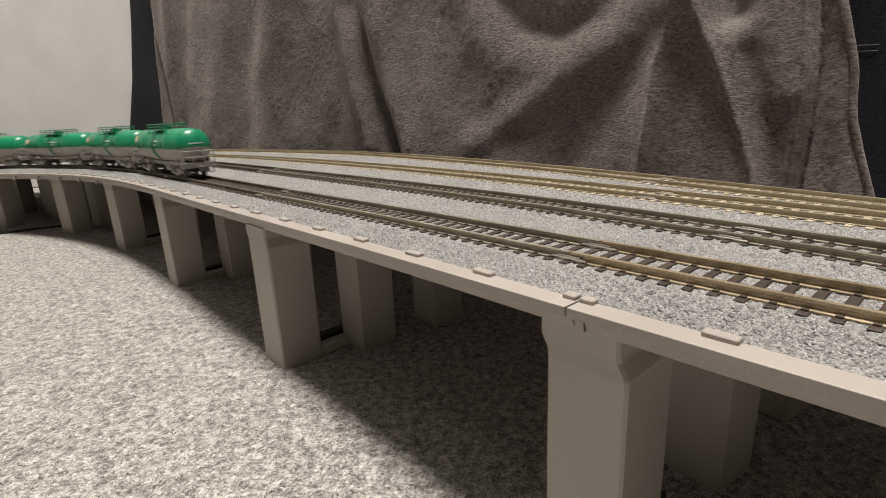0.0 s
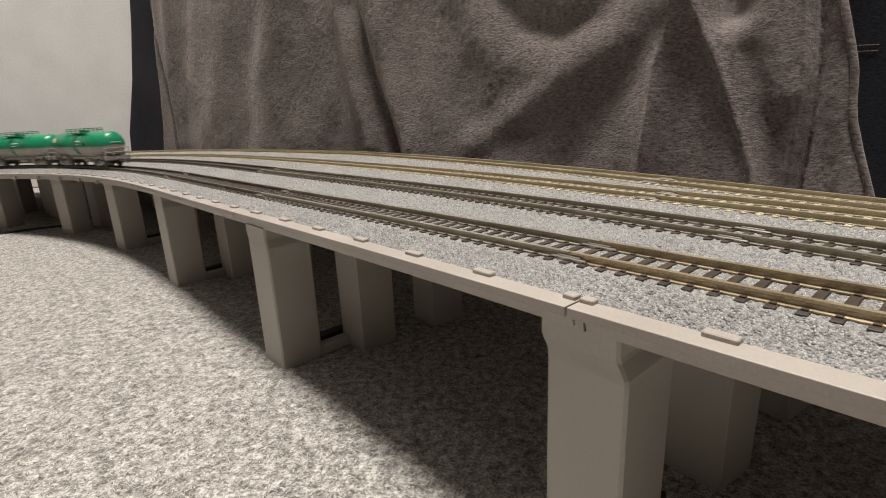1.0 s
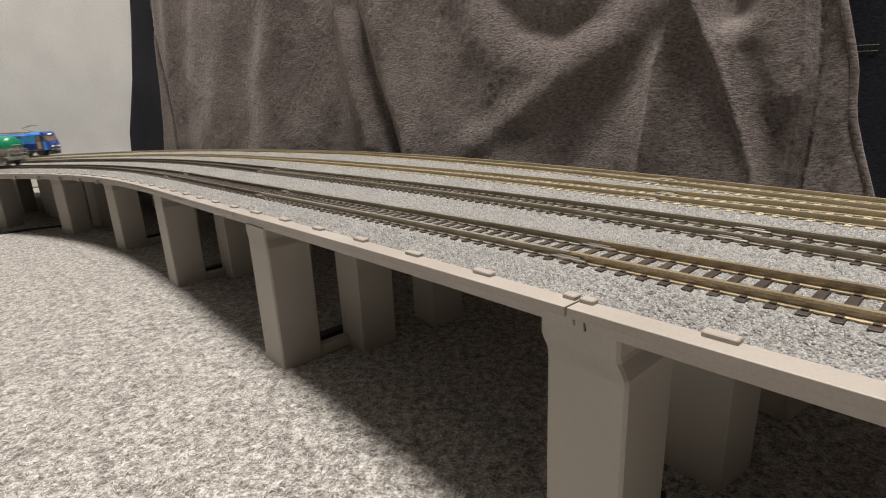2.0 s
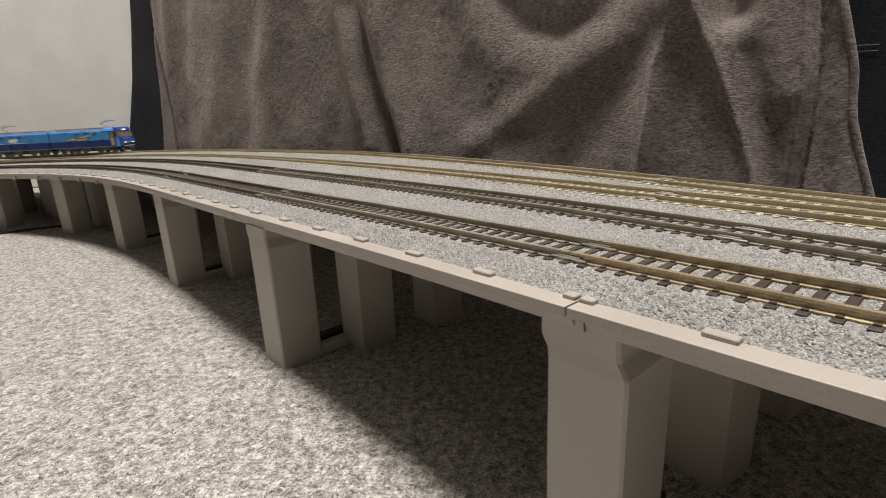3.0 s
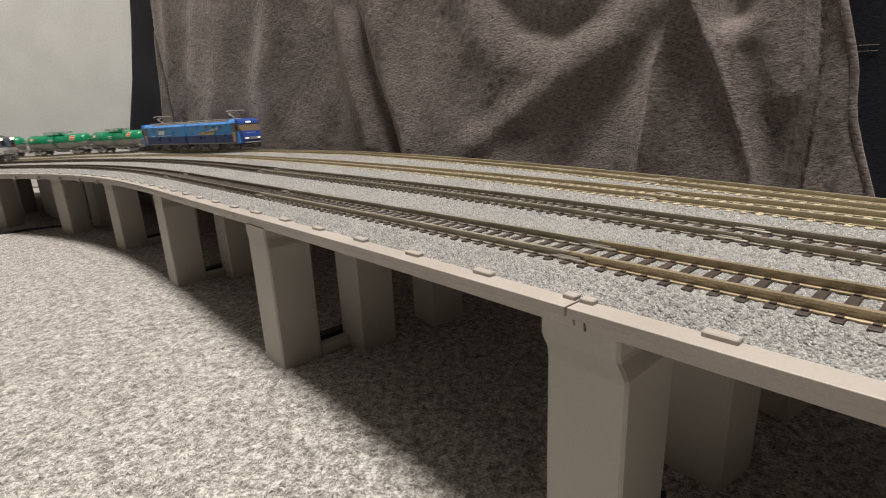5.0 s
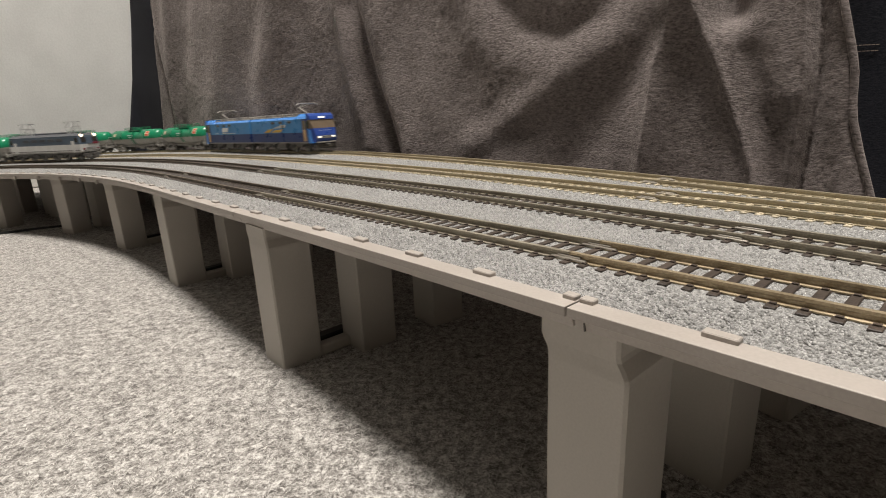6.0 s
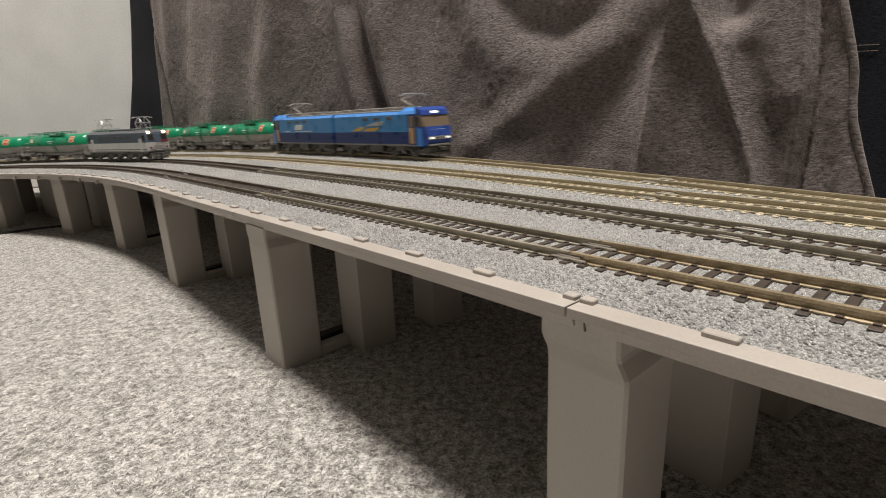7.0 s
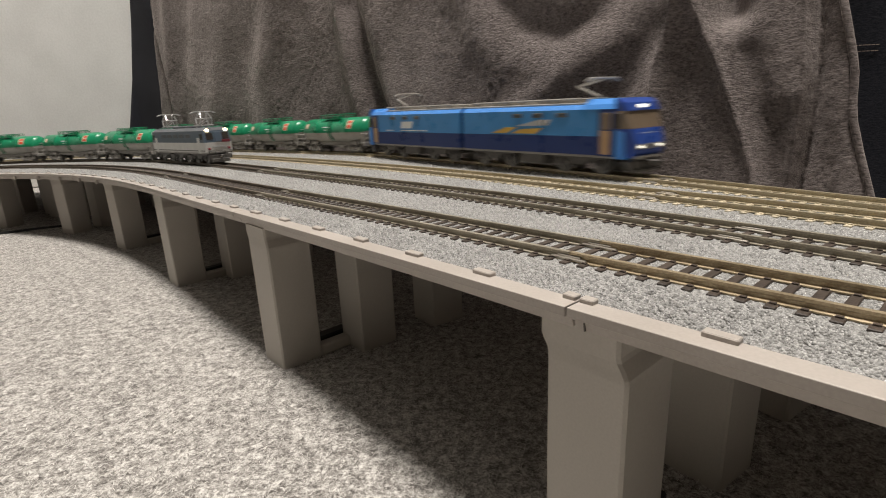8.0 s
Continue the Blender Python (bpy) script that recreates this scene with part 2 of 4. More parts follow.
# ---------------------------------------------------------------- the four lines
class Line:
    """A smooth line on the plan from its curvature every 60 mm; it runs from the near right to the far left."""

    def __init__(self, x, y, heading, bends, last, rise, grade, knee):
        step = 1.0
        n = 2600
        s = np.arange(n + 1) * step
        k = np.interp(s, np.arange(len(bends)) * 60.0, bends)
        k[s > (len(bends) - 1) * 60.0 + 40] = last
        th = [heading]
        for i in range(n):
            turn = k[i] * 1e-3 * step
            th.append(th[-1] + (turn if th[-1] < radians(250) else 0.0))
        self.th = np.array(th)
        mid = (self.th[1:] + self.th[:-1]) / 2
        self.x = x + np.concatenate([[0], np.cumsum(np.cos(mid) * step)])
        self.y = y + np.concatenate([[0], np.cumsum(np.sin(mid) * step)])
        self.rise, self.grade, self.knee = rise, grade, knee
        self.s = s

    def head(self, s):
        return float(np.interp(s, self.s, self.th))

    def rail(self, s):
        """Height of the rail head."""
        return RAIL_Z + self.rise - self.grade * max(0.0, min(s, 900.0) - self.knee)

    def at(self, s, o=0.0, z=0.0):
        """The point o to the far side of the centre line and z above the rail head, in millimetres."""
        i = min(max(s, 0.0), 2599.0)
        x, y, th = np.interp(i, self.s, self.x), np.interp(i, self.s, self.y), np.interp(i, self.s, self.th)
        extra = s - i
        x, y = x + math.cos(th) * extra, y + math.sin(th) * extra
        return Vector((x + o * math.sin(th), y - o * math.cos(th), self.rail(s) + z))

    def place(self, s, o=0.0, z=0.0):
        p = self.at(s, o, z) * MM
        return Matrix.LocRotScale(p, Euler((0, 0, self.head(s))), None)


LINES = [
    Line(98.32, 5.71, 2.338, [-0.95, -0.401, 0.198, 0.24, -0.242, 0.072, 0.869, 1.846, 2.299, 2.508, 2.782], 2.9, 2.86, 0.011, 0.0),
    Line(161.97, -65.05, 2.14, [-0.788, -0.053, 0.569, 0.915, 0.887, 0.53, 0.107, 0.044, 0.513, 1.358, 1.995, 2.053, 2.1, 2.3], 2.6, 2.99, 0.0115, 0.0),
    Line(176.28, -28.05, 2.228, [-1.19, -0.683, -0.173, 0.279, 0.598, 0.736, 0.635, 0.391, 0.534, 1.2, 1.6, 1.9, 2.2], 2.4, 3.38, 0.013, 0.0),
    Line(167.13, 8.51, 2.084, [-0.578, -0.137, 0.33, 0.833, 1.146, 1.1, 0.771, 0.432, 0.376, 0.747, 1.199, 1.497, 1.842, 2.5], 2.5, -0.2, 0.0165, 400.0),
]
LINE_END = [1900, 2100, 1900, 2100]


def sweep(bm, line, profile, s0, s1, step=8.0, closed=True):
    n = max(1, int(round((s1 - s0) / step)))
    rings = []
    for i in range(n + 1):
        s = s0 + (s1 - s0) * i / n
        rings.append([bm.verts.new(line.at(s, o, z)) for o, z in profile])
    m = len(profile)
    for a, b in zip(rings, rings[1:]):
        for i in range(m if closed else m - 1):
            bm.faces.new((a[i], a[(i + 1) % m], b[(i + 1) % m], b[i]))
    if closed:
        bm.faces.new(rings[0][::-1])
        bm.faces.new(rings[-1])


# ---------------------------------------------------------------- room
def grid_object(name, material, fn, nu, nv, smooth=True, parent=None):
    """A sheet from fn(u, v) in millimetres over the unit square."""
    verts, faces = [], []
    for i in range(nu + 1):
        for j in range(nv + 1):
            verts.append(tuple(c * MM for c in fn(i / nu, j / nv)))
    for i in range(nu):
        for j in range(nv):
            a = i * (nv + 1) + j
            faces.append((a, a + nv + 1, a + nv + 2, a + 1))
    me = bpy.data.meshes.new(name)
    me.from_pydata(verts, [], faces)
    me.materials.append(material)
    for poly in me.polygons:
        poly.use_smooth = smooth
    ob = new(name, me)
    ob.parent = parent
    return ob


WALL_Y = 705.0


def build_room():
    def ground(u, v):
        # finer in the middle of the sheet
        x = -2900 + 6000 * u
        y = -4300 + (WALL_Y + 4300) * v
        return x, y, -1.2

    floor = grid_object("floor", CARPET, ground, 8, 8)
    tagged(floor, "heather grey short-pile carpet", "floor", kind="structure")

    def pile(u, v):
        x, y = -560 + 860 * u, 20 + 640 * v
        q = Vector((x, y, 0))
        z = 0.35 * noise.noise(q * 0.5) + 0.25 * noise.noise(q * 0.16) + 0.2 * noise.noise(q * 0.95)
        rim = min(u, 1 - u, v, 1 - v) * 30
        return x, y, z * min(rim, 1.0) - 0.6 * (1 - min(rim, 1.0))

    rug = grid_object("carpet_pile", CARPET, pile, 520, 400)
    tagged(rug, "heather grey felted carpet pile under the viaduct", "carpet", kind="structure")
    # loose fibres lying on the pile
    rng = np.random.RandomState(5)
    n = 120000
    fx = rng.uniform(-430, 130, n)
    fy = rng.uniform(45, 45 + 330, n)
    ang = rng.uniform(0, 2 * math.pi, n)
    length = rng.uniform(0.6, 1.7, n)
    bend = rng.uniform(-1.1, 1.1, n)
    width = rng.uniform(0.04, 0.09, n)
    lift = rng.uniform(0.0, 0.6, n)
    verts = np.zeros((n, 6, 3))
    px, py = fx.copy(), fy.copy()
    for i in range(3):
        a = ang + bend * (i - 1)
        zz = lift + (0.25 if i == 1 else 0.0)
        nx, ny = -np.sin(a) * width, np.cos(a) * width
        verts[:, 2 * i] = np.stack([px + nx, py + ny, zz], 1)
        verts[:, 2 * i + 1] = np.stack([px - nx, py - ny, zz + 0.05], 1)
        px, py = px + np.cos(a) * length / 2, py + np.sin(a) * length / 2
    base = np.arange(n)[:, None] * 6
    faces = np.concatenate([base + [0, 1, 3, 2], base + [2, 3, 5, 4]])
    me = bpy.data.meshes.new("carpet_fibres")
    me.from_pydata((verts.reshape(-1, 3) * MM).tolist(), [], faces.tolist())
    me.materials.append(FIBRE)
    tagged(new("carpet_fibres", me), "loose grey and cream carpet fibres", "carpet", kind="stuff")
    t = 60.0
    x0, x1, y0, y1, h = -2900.0, 3100.0, -4300.0, WALL_Y, 2400.0
    for name, c, s in (("wall_north", ((x0 + x1) / 2, y1 + t / 2, h / 2), (x1 - x0, t, h + 10)),
                       ("wall_south", ((x0 + x1) / 2, y0 - t / 2, h / 2), (x1 - x0, t, h + 10)),
                       ("wall_west", (x0 - t / 2, (y0 + y1) / 2, h / 2), (t, y1 - y0 + 2 * t, h + 10)),
                       ("wall_east", (x1 + t / 2, (y0 + y1) / 2, h / 2), (t, y1 - y0 + 2 * t, h + 10))):
        bm = bmesh.new()
        box(bm, c, s)
        # walls out of view take the darkened colour that limits bounce
        w = new(name, mesh_from(name, bm, PLASTER if name == "wall_north" else LOW_BOUNCE_WALL))
        tagged(w, "off-white papered wall" if name == "wall_north" else "unseen brown-beige wall, darkened to cut bounced light", "wall", kind="structure")
    bm = bmesh.new()
    box(bm, ((x0 + x1) / 2, (y0 + y1) / 2, h + t / 2 + 5), (x1 - x0 + 2 * t, y1 - y0 + 2 * t, t))
    tagged(new("ceiling", mesh_from("ceiling", bm, CEILING)), "plain white ceiling", "ceiling", kind="structure")
    bm = bmesh.new()
    box(bm, ((x0 + x1) / 2, y1 - 4, 13), (x1 - x0, 8, 28), 1.5)
    tagged(new("baseboard", mesh_from("baseboard", bm, SKIRTING)), "white skirting board along the wall", "baseboard", kind="structure")
    # round ceiling lamp that lights the room
    lamp = tagged(new("ceiling_lamp"), "round white ceiling lamp, switched on", "ceiling lamp")
    lamp.matrix_world = pose(LAMP_AT[0], LAMP_AT[1], 2.40)
    bm = bmesh.new()
    bmesh.ops.create_cone(bm, cap_ends=True, segments=48, radius1=310, radius2=320, depth=30)
    bmesh.ops.translate(bm, verts=bm.verts, vec=(0, 0, -15))
    part("base", bm, SKIRTING, lamp)
    bm = bmesh.new()
    bmesh.ops.create_cone(bm, cap_ends=True, segments=48, radius1=280, radius2=300, depth=28)
    bmesh.ops.translate(bm, verts=bm.verts, vec=(0, 0, -44.5))
    part("shade", bm, LAMP_GLOW, lamp, "glowing milky shade")


# ---------------------------------------------------------------- draped blanket
CLOTH_A, CLOTH_B = Vector((-362, 650, 0)), Vector((190, 225, 0))
CLOTH_T = (CLOTH_B - CLOTH_A).normalized()
CLOTH_N = Vector((CLOTH_T.y, -CLOTH_T.x, 0))     # towards the tracks
# folds: line of (along, height) points, half width, depth towards the tracks, crispness (1 soft, 2 creased)
FOLDS = [
    ([(84, 420), (81, 204), (78, 176), (81, 147), (87, 118), (90, 85), (92, 0)], 3, -6, 1),
    ([(92, 420), (90, 204), (88, 176), (92, 147), (98, 118), (102, 85), (104, 0)], 6, 3, 1),
    ([(116, 420), (113, 200), (106, 150), (96, 60), (90, 0)], 10, 4, 1),
    ([(160, 420), (150, 195), (120, 120), (108, 40)], 16, -3, 1),
    ([(222, 420), (218, 185), (164, 51), (150, 0)], 26, 4, 1),
    ([(295, 420), (288, 175), (266, 108), (252, 46), (248, 0)], 20, 8, 1),
    ([(362, 420), (356, 166), (350, 123), (345, 54), (342, 0)], 32, -9, 1),
    ([(360, 420), (362, 161), (372, 110), (390, 54)], 9, 4, 1),
    ([(380, 420), (376, 159), (383, 143), (388, 127), (394, 107), (402, 87), (410, 71), (417, 54), (432, 0)], 8, -13, 1),
    ([(396, 420), (402, 160), (416, 107), (438, 54), (454, 0)], 15, 5, 1),
    ([(455, 250), (470, 150), (478, 110), (497, 76), (534, 62), (560, 55)], 18, -3.5, 1),
    ([(480, 250), (487, 148), (500, 122), (527, 104), (556, 102), (580, 116), (602, 134)], 12, 3.5, 1),
    ([(500, 240), (510, 145), (534, 125), (559, 117), (582, 123), (604, 150)], 8, -5.5, 1),
    ([(530, 200), (545, 140), (565, 132)], 12, 4, 1),
    ([(616, 124), (608, 119), (590, 107), (566, 95), (534, 77), (500, 58)], 10, 5.5, 1),
    ([(604, 112), (598, 98), (590, 80), (578, 60), (562, 40), (550, 10)], 12, -5, 1),
    ([(618, 240), (617, 117), (611, 96), (610, 73), (607, 43), (604, 0)], 8, 6, 1),
    ([(618, 240), (616, 117), (610, 96), (609, 73), (606, 43), (603, 0)], 2.5, 2.5, 2),
    ([(618, 200), (621, 126), (628, 113), (637, 94), (646, 72), (654, 51), (662, 20)], 3.4, 4.4, 2),
    ([(626, 90), (632, 70), (636, 40), (638, 0)], 8, -4, 1),
    ([(638, 300), (637, 128), (639, 117)], 6.5, -30, 1),
    ([(648, 98), (656, 78), (664, 56), (668, 30)], 5, -2.5, 1),
    ([(656, 200), (657, 110), (662, 80)], 7, 5, 1),
    ([(668, 420), (666, 119), (669, 89), (669, 64), (669, 39), (669, 0)], 3.5, 4.5, 2),
    ([(674, 420), (672, 119), (675, 89), (675, 64), (674, 39), (674, 0)], 3.0, -6, 2),
    ([(682, 420), (678, 118), (683, 100), (684, 71), (690, 40), (694, 0)], 5, 4, 1),
]


def fold_depth(a, z):
    d = 0.0
    for line, w, amp, crisp in FOLDS:
        best = 1e9
        for (a0, z0), (a1, z1) in zip(line, line[1:]):
            vx, vz = a1 - a0, z1 - z0
            t = max(0.0, min(1.0, ((a - a0) * vx + (z - z0) * vz) / (vx * vx + vz * vz)))
            e = (a - a0 - t * vx) ** 2 + (z - z0 - t * vz) ** 2
            best = min(best, e)
        q = best / (w * w)
        if q < 12:
            d += amp * (0.9 if crisp == 2 else 0.58 if line[-1][0] > 465 else 0.8) * (math.exp(-q) if crisp == 1 else math.exp(-1.3 * math.sqrt(q)))
    return d


def build_blanket():
    top = 430.0

    def free_edge(z):
        if z < 120:
            return float(np.interp(z, [0, 35, 56, 71, 89, 104, 118], [708, 699, 692, 687.5, 686, 682, 678]))
        return 678 - (z - 118) * 0.05

    def far_edge(z):
        return float(np.interp(z, [0, 66, 160, 226, 420], [-83, -73, -43, -20, 5]))

    def lean(a):
        # the foot of the cloth stands farther out towards its free edge
        return float(np.interp(a, [50, 300, 400, 560, 720], [8, 3, 4, 30, 32]))

    def drape(u, v):
        z = top * v
        lo, hi = float(np.interp(z, [0, 76, 113, 148, 204, 420], [52, 63, 69, 73, 78, 96])), free_edge(z)
        a = lo + (hi - lo) * u
        d = fold_depth(a, z) + 4.0 * noise.noise(Vector((a * 0.012, z * 0.006, 3.1))) + 1.3 * noise.noise(Vector((a * 0.05, z * 0.03, 7.7)))
        d += 0.45 * noise.noise(Vector((a * 0.35, z * 0.35, 1.7)))
        d += lean(a) * (1 - z / top)
        p = CLOTH_A + CLOTH_T * a + CLOTH_N * d
        return p.x, min(p.y, WALL_Y - 4), z + 0.4

    sheet = grid_object("draped_blanket", FLEECE, drape, 560, 230)
    tagged(sheet, "brown-grey fleece blanket hanging in soft folds to the carpet", "blanket")
    so = sheet.modifiers.new("thickness", "SOLIDIFY")
    so.thickness, so.offset = 0.0035, -1
    # the rolled hem along its free edge
    bm = bmesh.new()
    pts = []
    for i in range(70):
        z = top * i / 69
        edge = free_edge(z)
        d = fold_depth(edge, z) + lean(edge) * (1 - z / top) + 4.0 * noise.noise(Vector((edge * 0.012, z * 0.006, 3.1)))
        pts.append(CLOTH_A + CLOTH_T * edge + CLOTH_N * (d + 0.3 * math.sin(i * 1.9)) + Vector((0, 0, z + 0.5)))
    loft(bm, [[p + CLOTH_T * (1.5 * math.cos(2 * math.pi * i / 8)) + CLOTH_N * (1.5 * math.sin(2 * math.pi * i / 8)) for i in range(8)] for p in pts])
    part("hem", bm, FLEECE, sheet, "", True)

    # the dark denim that hangs beside the blanket
    def denim(u, v):
        z = 425 * v
        a = far_edge(z) + (1160 - far_edge(z)) * u
        d = -19 + 2.0 * math.sin(a * 0.05) + 2.5 * noise.noise(Vector((a * 0.02, z * 0.012, 5.0)))
        p = CLOTH_A + CLOTH_T * a + CLOTH_N * d
        return p.x, min(p.y, WALL_Y - 8), z + 0.4

    cloth = grid_object("denim_cloth", DENIM, denim, 260, 90)
    tagged(cloth, "dark blue-grey denim cloth hanging behind the blanket", "cloth")
    so = cloth.modifiers.new("thickness", "SOLIDIFY")
    so.thickness, so.offset = 0.0012, -1
    for z in (98.0, 100.6):
        bm = bmesh.new()
        for i in range(12):
            a = 676 + i * 1.5
            d0 = -19 + 2.0 * math.sin(a * 0.05) + 2.5 * noise.noise(Vector((a * 0.02, z * 0.012, 5.0)))
            p = CLOTH_A + CLOTH_T * a + CLOTH_N * (d0 + 0.3) + Vector((0, 0, z - i * 0.05))
            rod(bm, p, p + CLOTH_T * 1.2, 0.14, 5)
        part("stitching", bm, STITCH, cloth, "pale stitched seam")
    # low cabinet that carries the cloths
    cab = tagged(new("low_cabinet"), "plain low cabinet covered by the blanket", "cabinet")
    ang = math.atan2(CLOTH_T.y, CLOTH_T.x)
    mid = CLOTH_A + CLOTH_T * 440 - CLOTH_N * 160
    cab.matrix_world = Matrix.LocRotScale(Vector((mid.x, mid.y, 0)) * MM, Euler((0, 0, ang)), None)
    bm = bmesh.new()
    box(bm, (130, 0, 210), (560, 170, 419), 3)
    part("body", bm, PIER_GREY, cab)


# ---------------------------------------------------------------- viaducts
DECK = [(-18, -4), (-18, -5.5), (-17.75, -5.7), (-16.3, -5.75), (-16.1, -6.0), (-15.5, -8.1), (16.2, -8.1), (16.5, -6.0), (17.75, -5.7), (18, -5.5), (18, -4.6), (13.8, -4.6), (13.8, -5.2), (-13.8, -5.2), (-13.8, -4)]
DECK_JOINTS = [100.6, 229.0, 357.0, 485.0, 613.0]
TAB_PITCH = 19.8


def beside(k, p):
    """The station on line k abreast of a point."""
    line = LINES[k]
    return float(line.s[np.argmin(np.hypot(line.x - p.x, line.y - p.y))])


def build_infill(k, deck):
    """Ballasted slab that closes the gap to the next line, added to block light."""
    line, other = LINES[k], LINES[k + 1]
    bm = bmesh.new()
    rings = []
    for i in range(130):
        s = i * 10.0
        c = line.at(s)
        gap = float(np.min(np.hypot(other.x - c.x, other.y - c.y)))
        far = max(17.0, min(gap - 14.2, 75.0))
        drop = other.rail(beside(k + 1, c)) - line.rail(s)
        rings.append([bm.verts.new(line.at(s, o, z)) for o, z in ((14.0, -3.6), (far, -3.6 + drop), (far, -8.0 + drop), (14.0, -8.0))])
    for p, q in zip(rings, rings[1:]):
        for i in range(4):
            bm.faces.new((p[i], p[(i + 1) % 4], q[(i + 1) % 4], q[i]))
    bm.faces.new(rings[0][::-1])
    bm.faces.new(rings[-1])
    part("infill_slab", bm, BALLAST, deck, "ballasted slab between two lines, added to block light")


def build_viaduct(k):
    line = LINES[k]
    deck = tagged(new("viaduct_%d" % (k + 1)), "beige moulded plastic model viaduct deck on piers", "viaduct", "viaduct decks", "structure")
    ends = [-330.0] + [j + (0, 118, 85, 60)[k] for j in DECK_JOINTS]
    while ends[-1] < LINE_END[k]:
        ends.append(ends[-1] + 248)
    for a, b in zip(ends, ends[1:]):
        bm = bmesh.new()
        sweep(bm, line, DECK, a + 0.18, b - 0.18, 10.0)
        seg = part("deck_segment", bm, CONCRETE, deck)
        if k == 0 and 0 < b < 640:
            bv = seg.modifiers.new("worn_edges", "BEVEL")
            bv.width, bv.segments, bv.limit_method = 0.00012, 2, "ANGLE"
    if k < 3:
        build_infill(k, deck)
    if k == 0:
        # the clip lugs along the inner edge of the parapet strip
        bm = bmesh.new()
        box(bm, (0, 0, 0.2), (4.3, 1.7, 1.0), 0.15)
        lug = mesh_from("lug", bm, CONCRETE)
        bm = bmesh.new()
        box(bm, (0, 0, 0.2), (2.3, 1.7, 1.0), 0.15)
        half = mesh_from("lug", bm, CONCRETE)
        s0 = DECK_JOINTS[0]
        for i in range(-7, 27):
            s = s0 + i * TAB_PITCH if i <= 6 else s0 + 6 * TAB_PITCH + (i - 6) * 17.9
            if i % 6 == 0:
                spots = [(s - 1.5, half), (s + 1.5, half)]
            else:
                spots = [(s, lug)]
            for q, me in spots:
                ob = new("lug", me)
                ob.parent = deck
                ob.matrix_local = line.place(q, -14.3, -4.0)
        # small ribs on the fascia of the curve
        bm = bmesh.new()
        box(bm, (0, 0, 0), (2.2, 1.4, 2.6), 0.2)
        rib = mesh_from("rib", bm, CONCRETE)
        for i in range(12):
            ob = new("rib", rib)
            ob.parent = deck
            ob.matrix_local = line.place(440 + i * 31, -17.2, -7.0)
        bm = bmesh.new()
        box(bm, (0, 0, 0), (0.22, 0.3, 2.0), 0, Euler((radians(-8), 0, 0)).to_matrix())
        ob = new("joint_gap", mesh_from("joint_gap", bm, JOINT_DARK))
        ob.parent = deck
        ob.matrix_local = line.place(DECK_JOINTS[0] - 1.9, -15.85, -7.0)


def pier_ring(x0, x1, hy, z, c):
    return [(x1 - c, hy, z), (x0 + c, hy, z), (x0, hy - c, z), (x0, -hy + c, z), (x0 + c, -hy, z), (x1 - c, -hy, z), (x1, -hy + c, z), (x1, hy - c, z)]


def build_pier(h, m):
    """A pier h high: a shaft with softened corners and a flared head."""
    pier = tagged(new("viaduct_pier"), "grey plastic viaduct pier with flared head on the carpet", "pier", "viaduct piers")
    pier.matrix_world = m
    bm = bmesh.new()
    loft(bm, [pier_ring(-6.9, 6.9, 7.2, 0, 0.7), pier_ring(-6.9, 6.9, 7.2, 0.4, 0.5), pier_ring(-7.0, 7.0, 7.3, h - 6.2, 0.5)])
    part("shaft", bm, PIER_GREY, pier)
    bm = bmesh.new()
    loft(bm, [pier_ring(-7.0, 7.0, 7.3, h - 6.2, 0.5), pier_ring(-6.9, 7.05, 7.25, h - 5.6, 0.5), pier_ring(-6.3, 7.4, 7.1, h - 4.6, 0.5), pier_ring(-5.5, 8.3, 7.0, h - 3.4, 0.5), pier_ring(-5.3, 8.6, 7.0, h - 2.6, 0.5), pier_ring(-5.3, 8.6, 7.0, h + 0.3, 0.5)])
    part("head", bm, PIER_GREY, pier)


PIER_S = [-25, 98.5, 217, 338, 450, 543, 629, 735, 865, 985, 1105, 1225, 1345, 1465, 1585, 1705, 1825]


PIER_O = [[-8.5, -8.5, -9.0, -7.5, -1.5, 5.0, 10.0, 6.0], [-13.0], [-10.0], [-6.0]]
# the inner rows stand a little behind the outer one: station shift and offset from the first line
INNER_ROWS = {1: (-9.0, 16.6), 2: (-12.0, 48.0)}


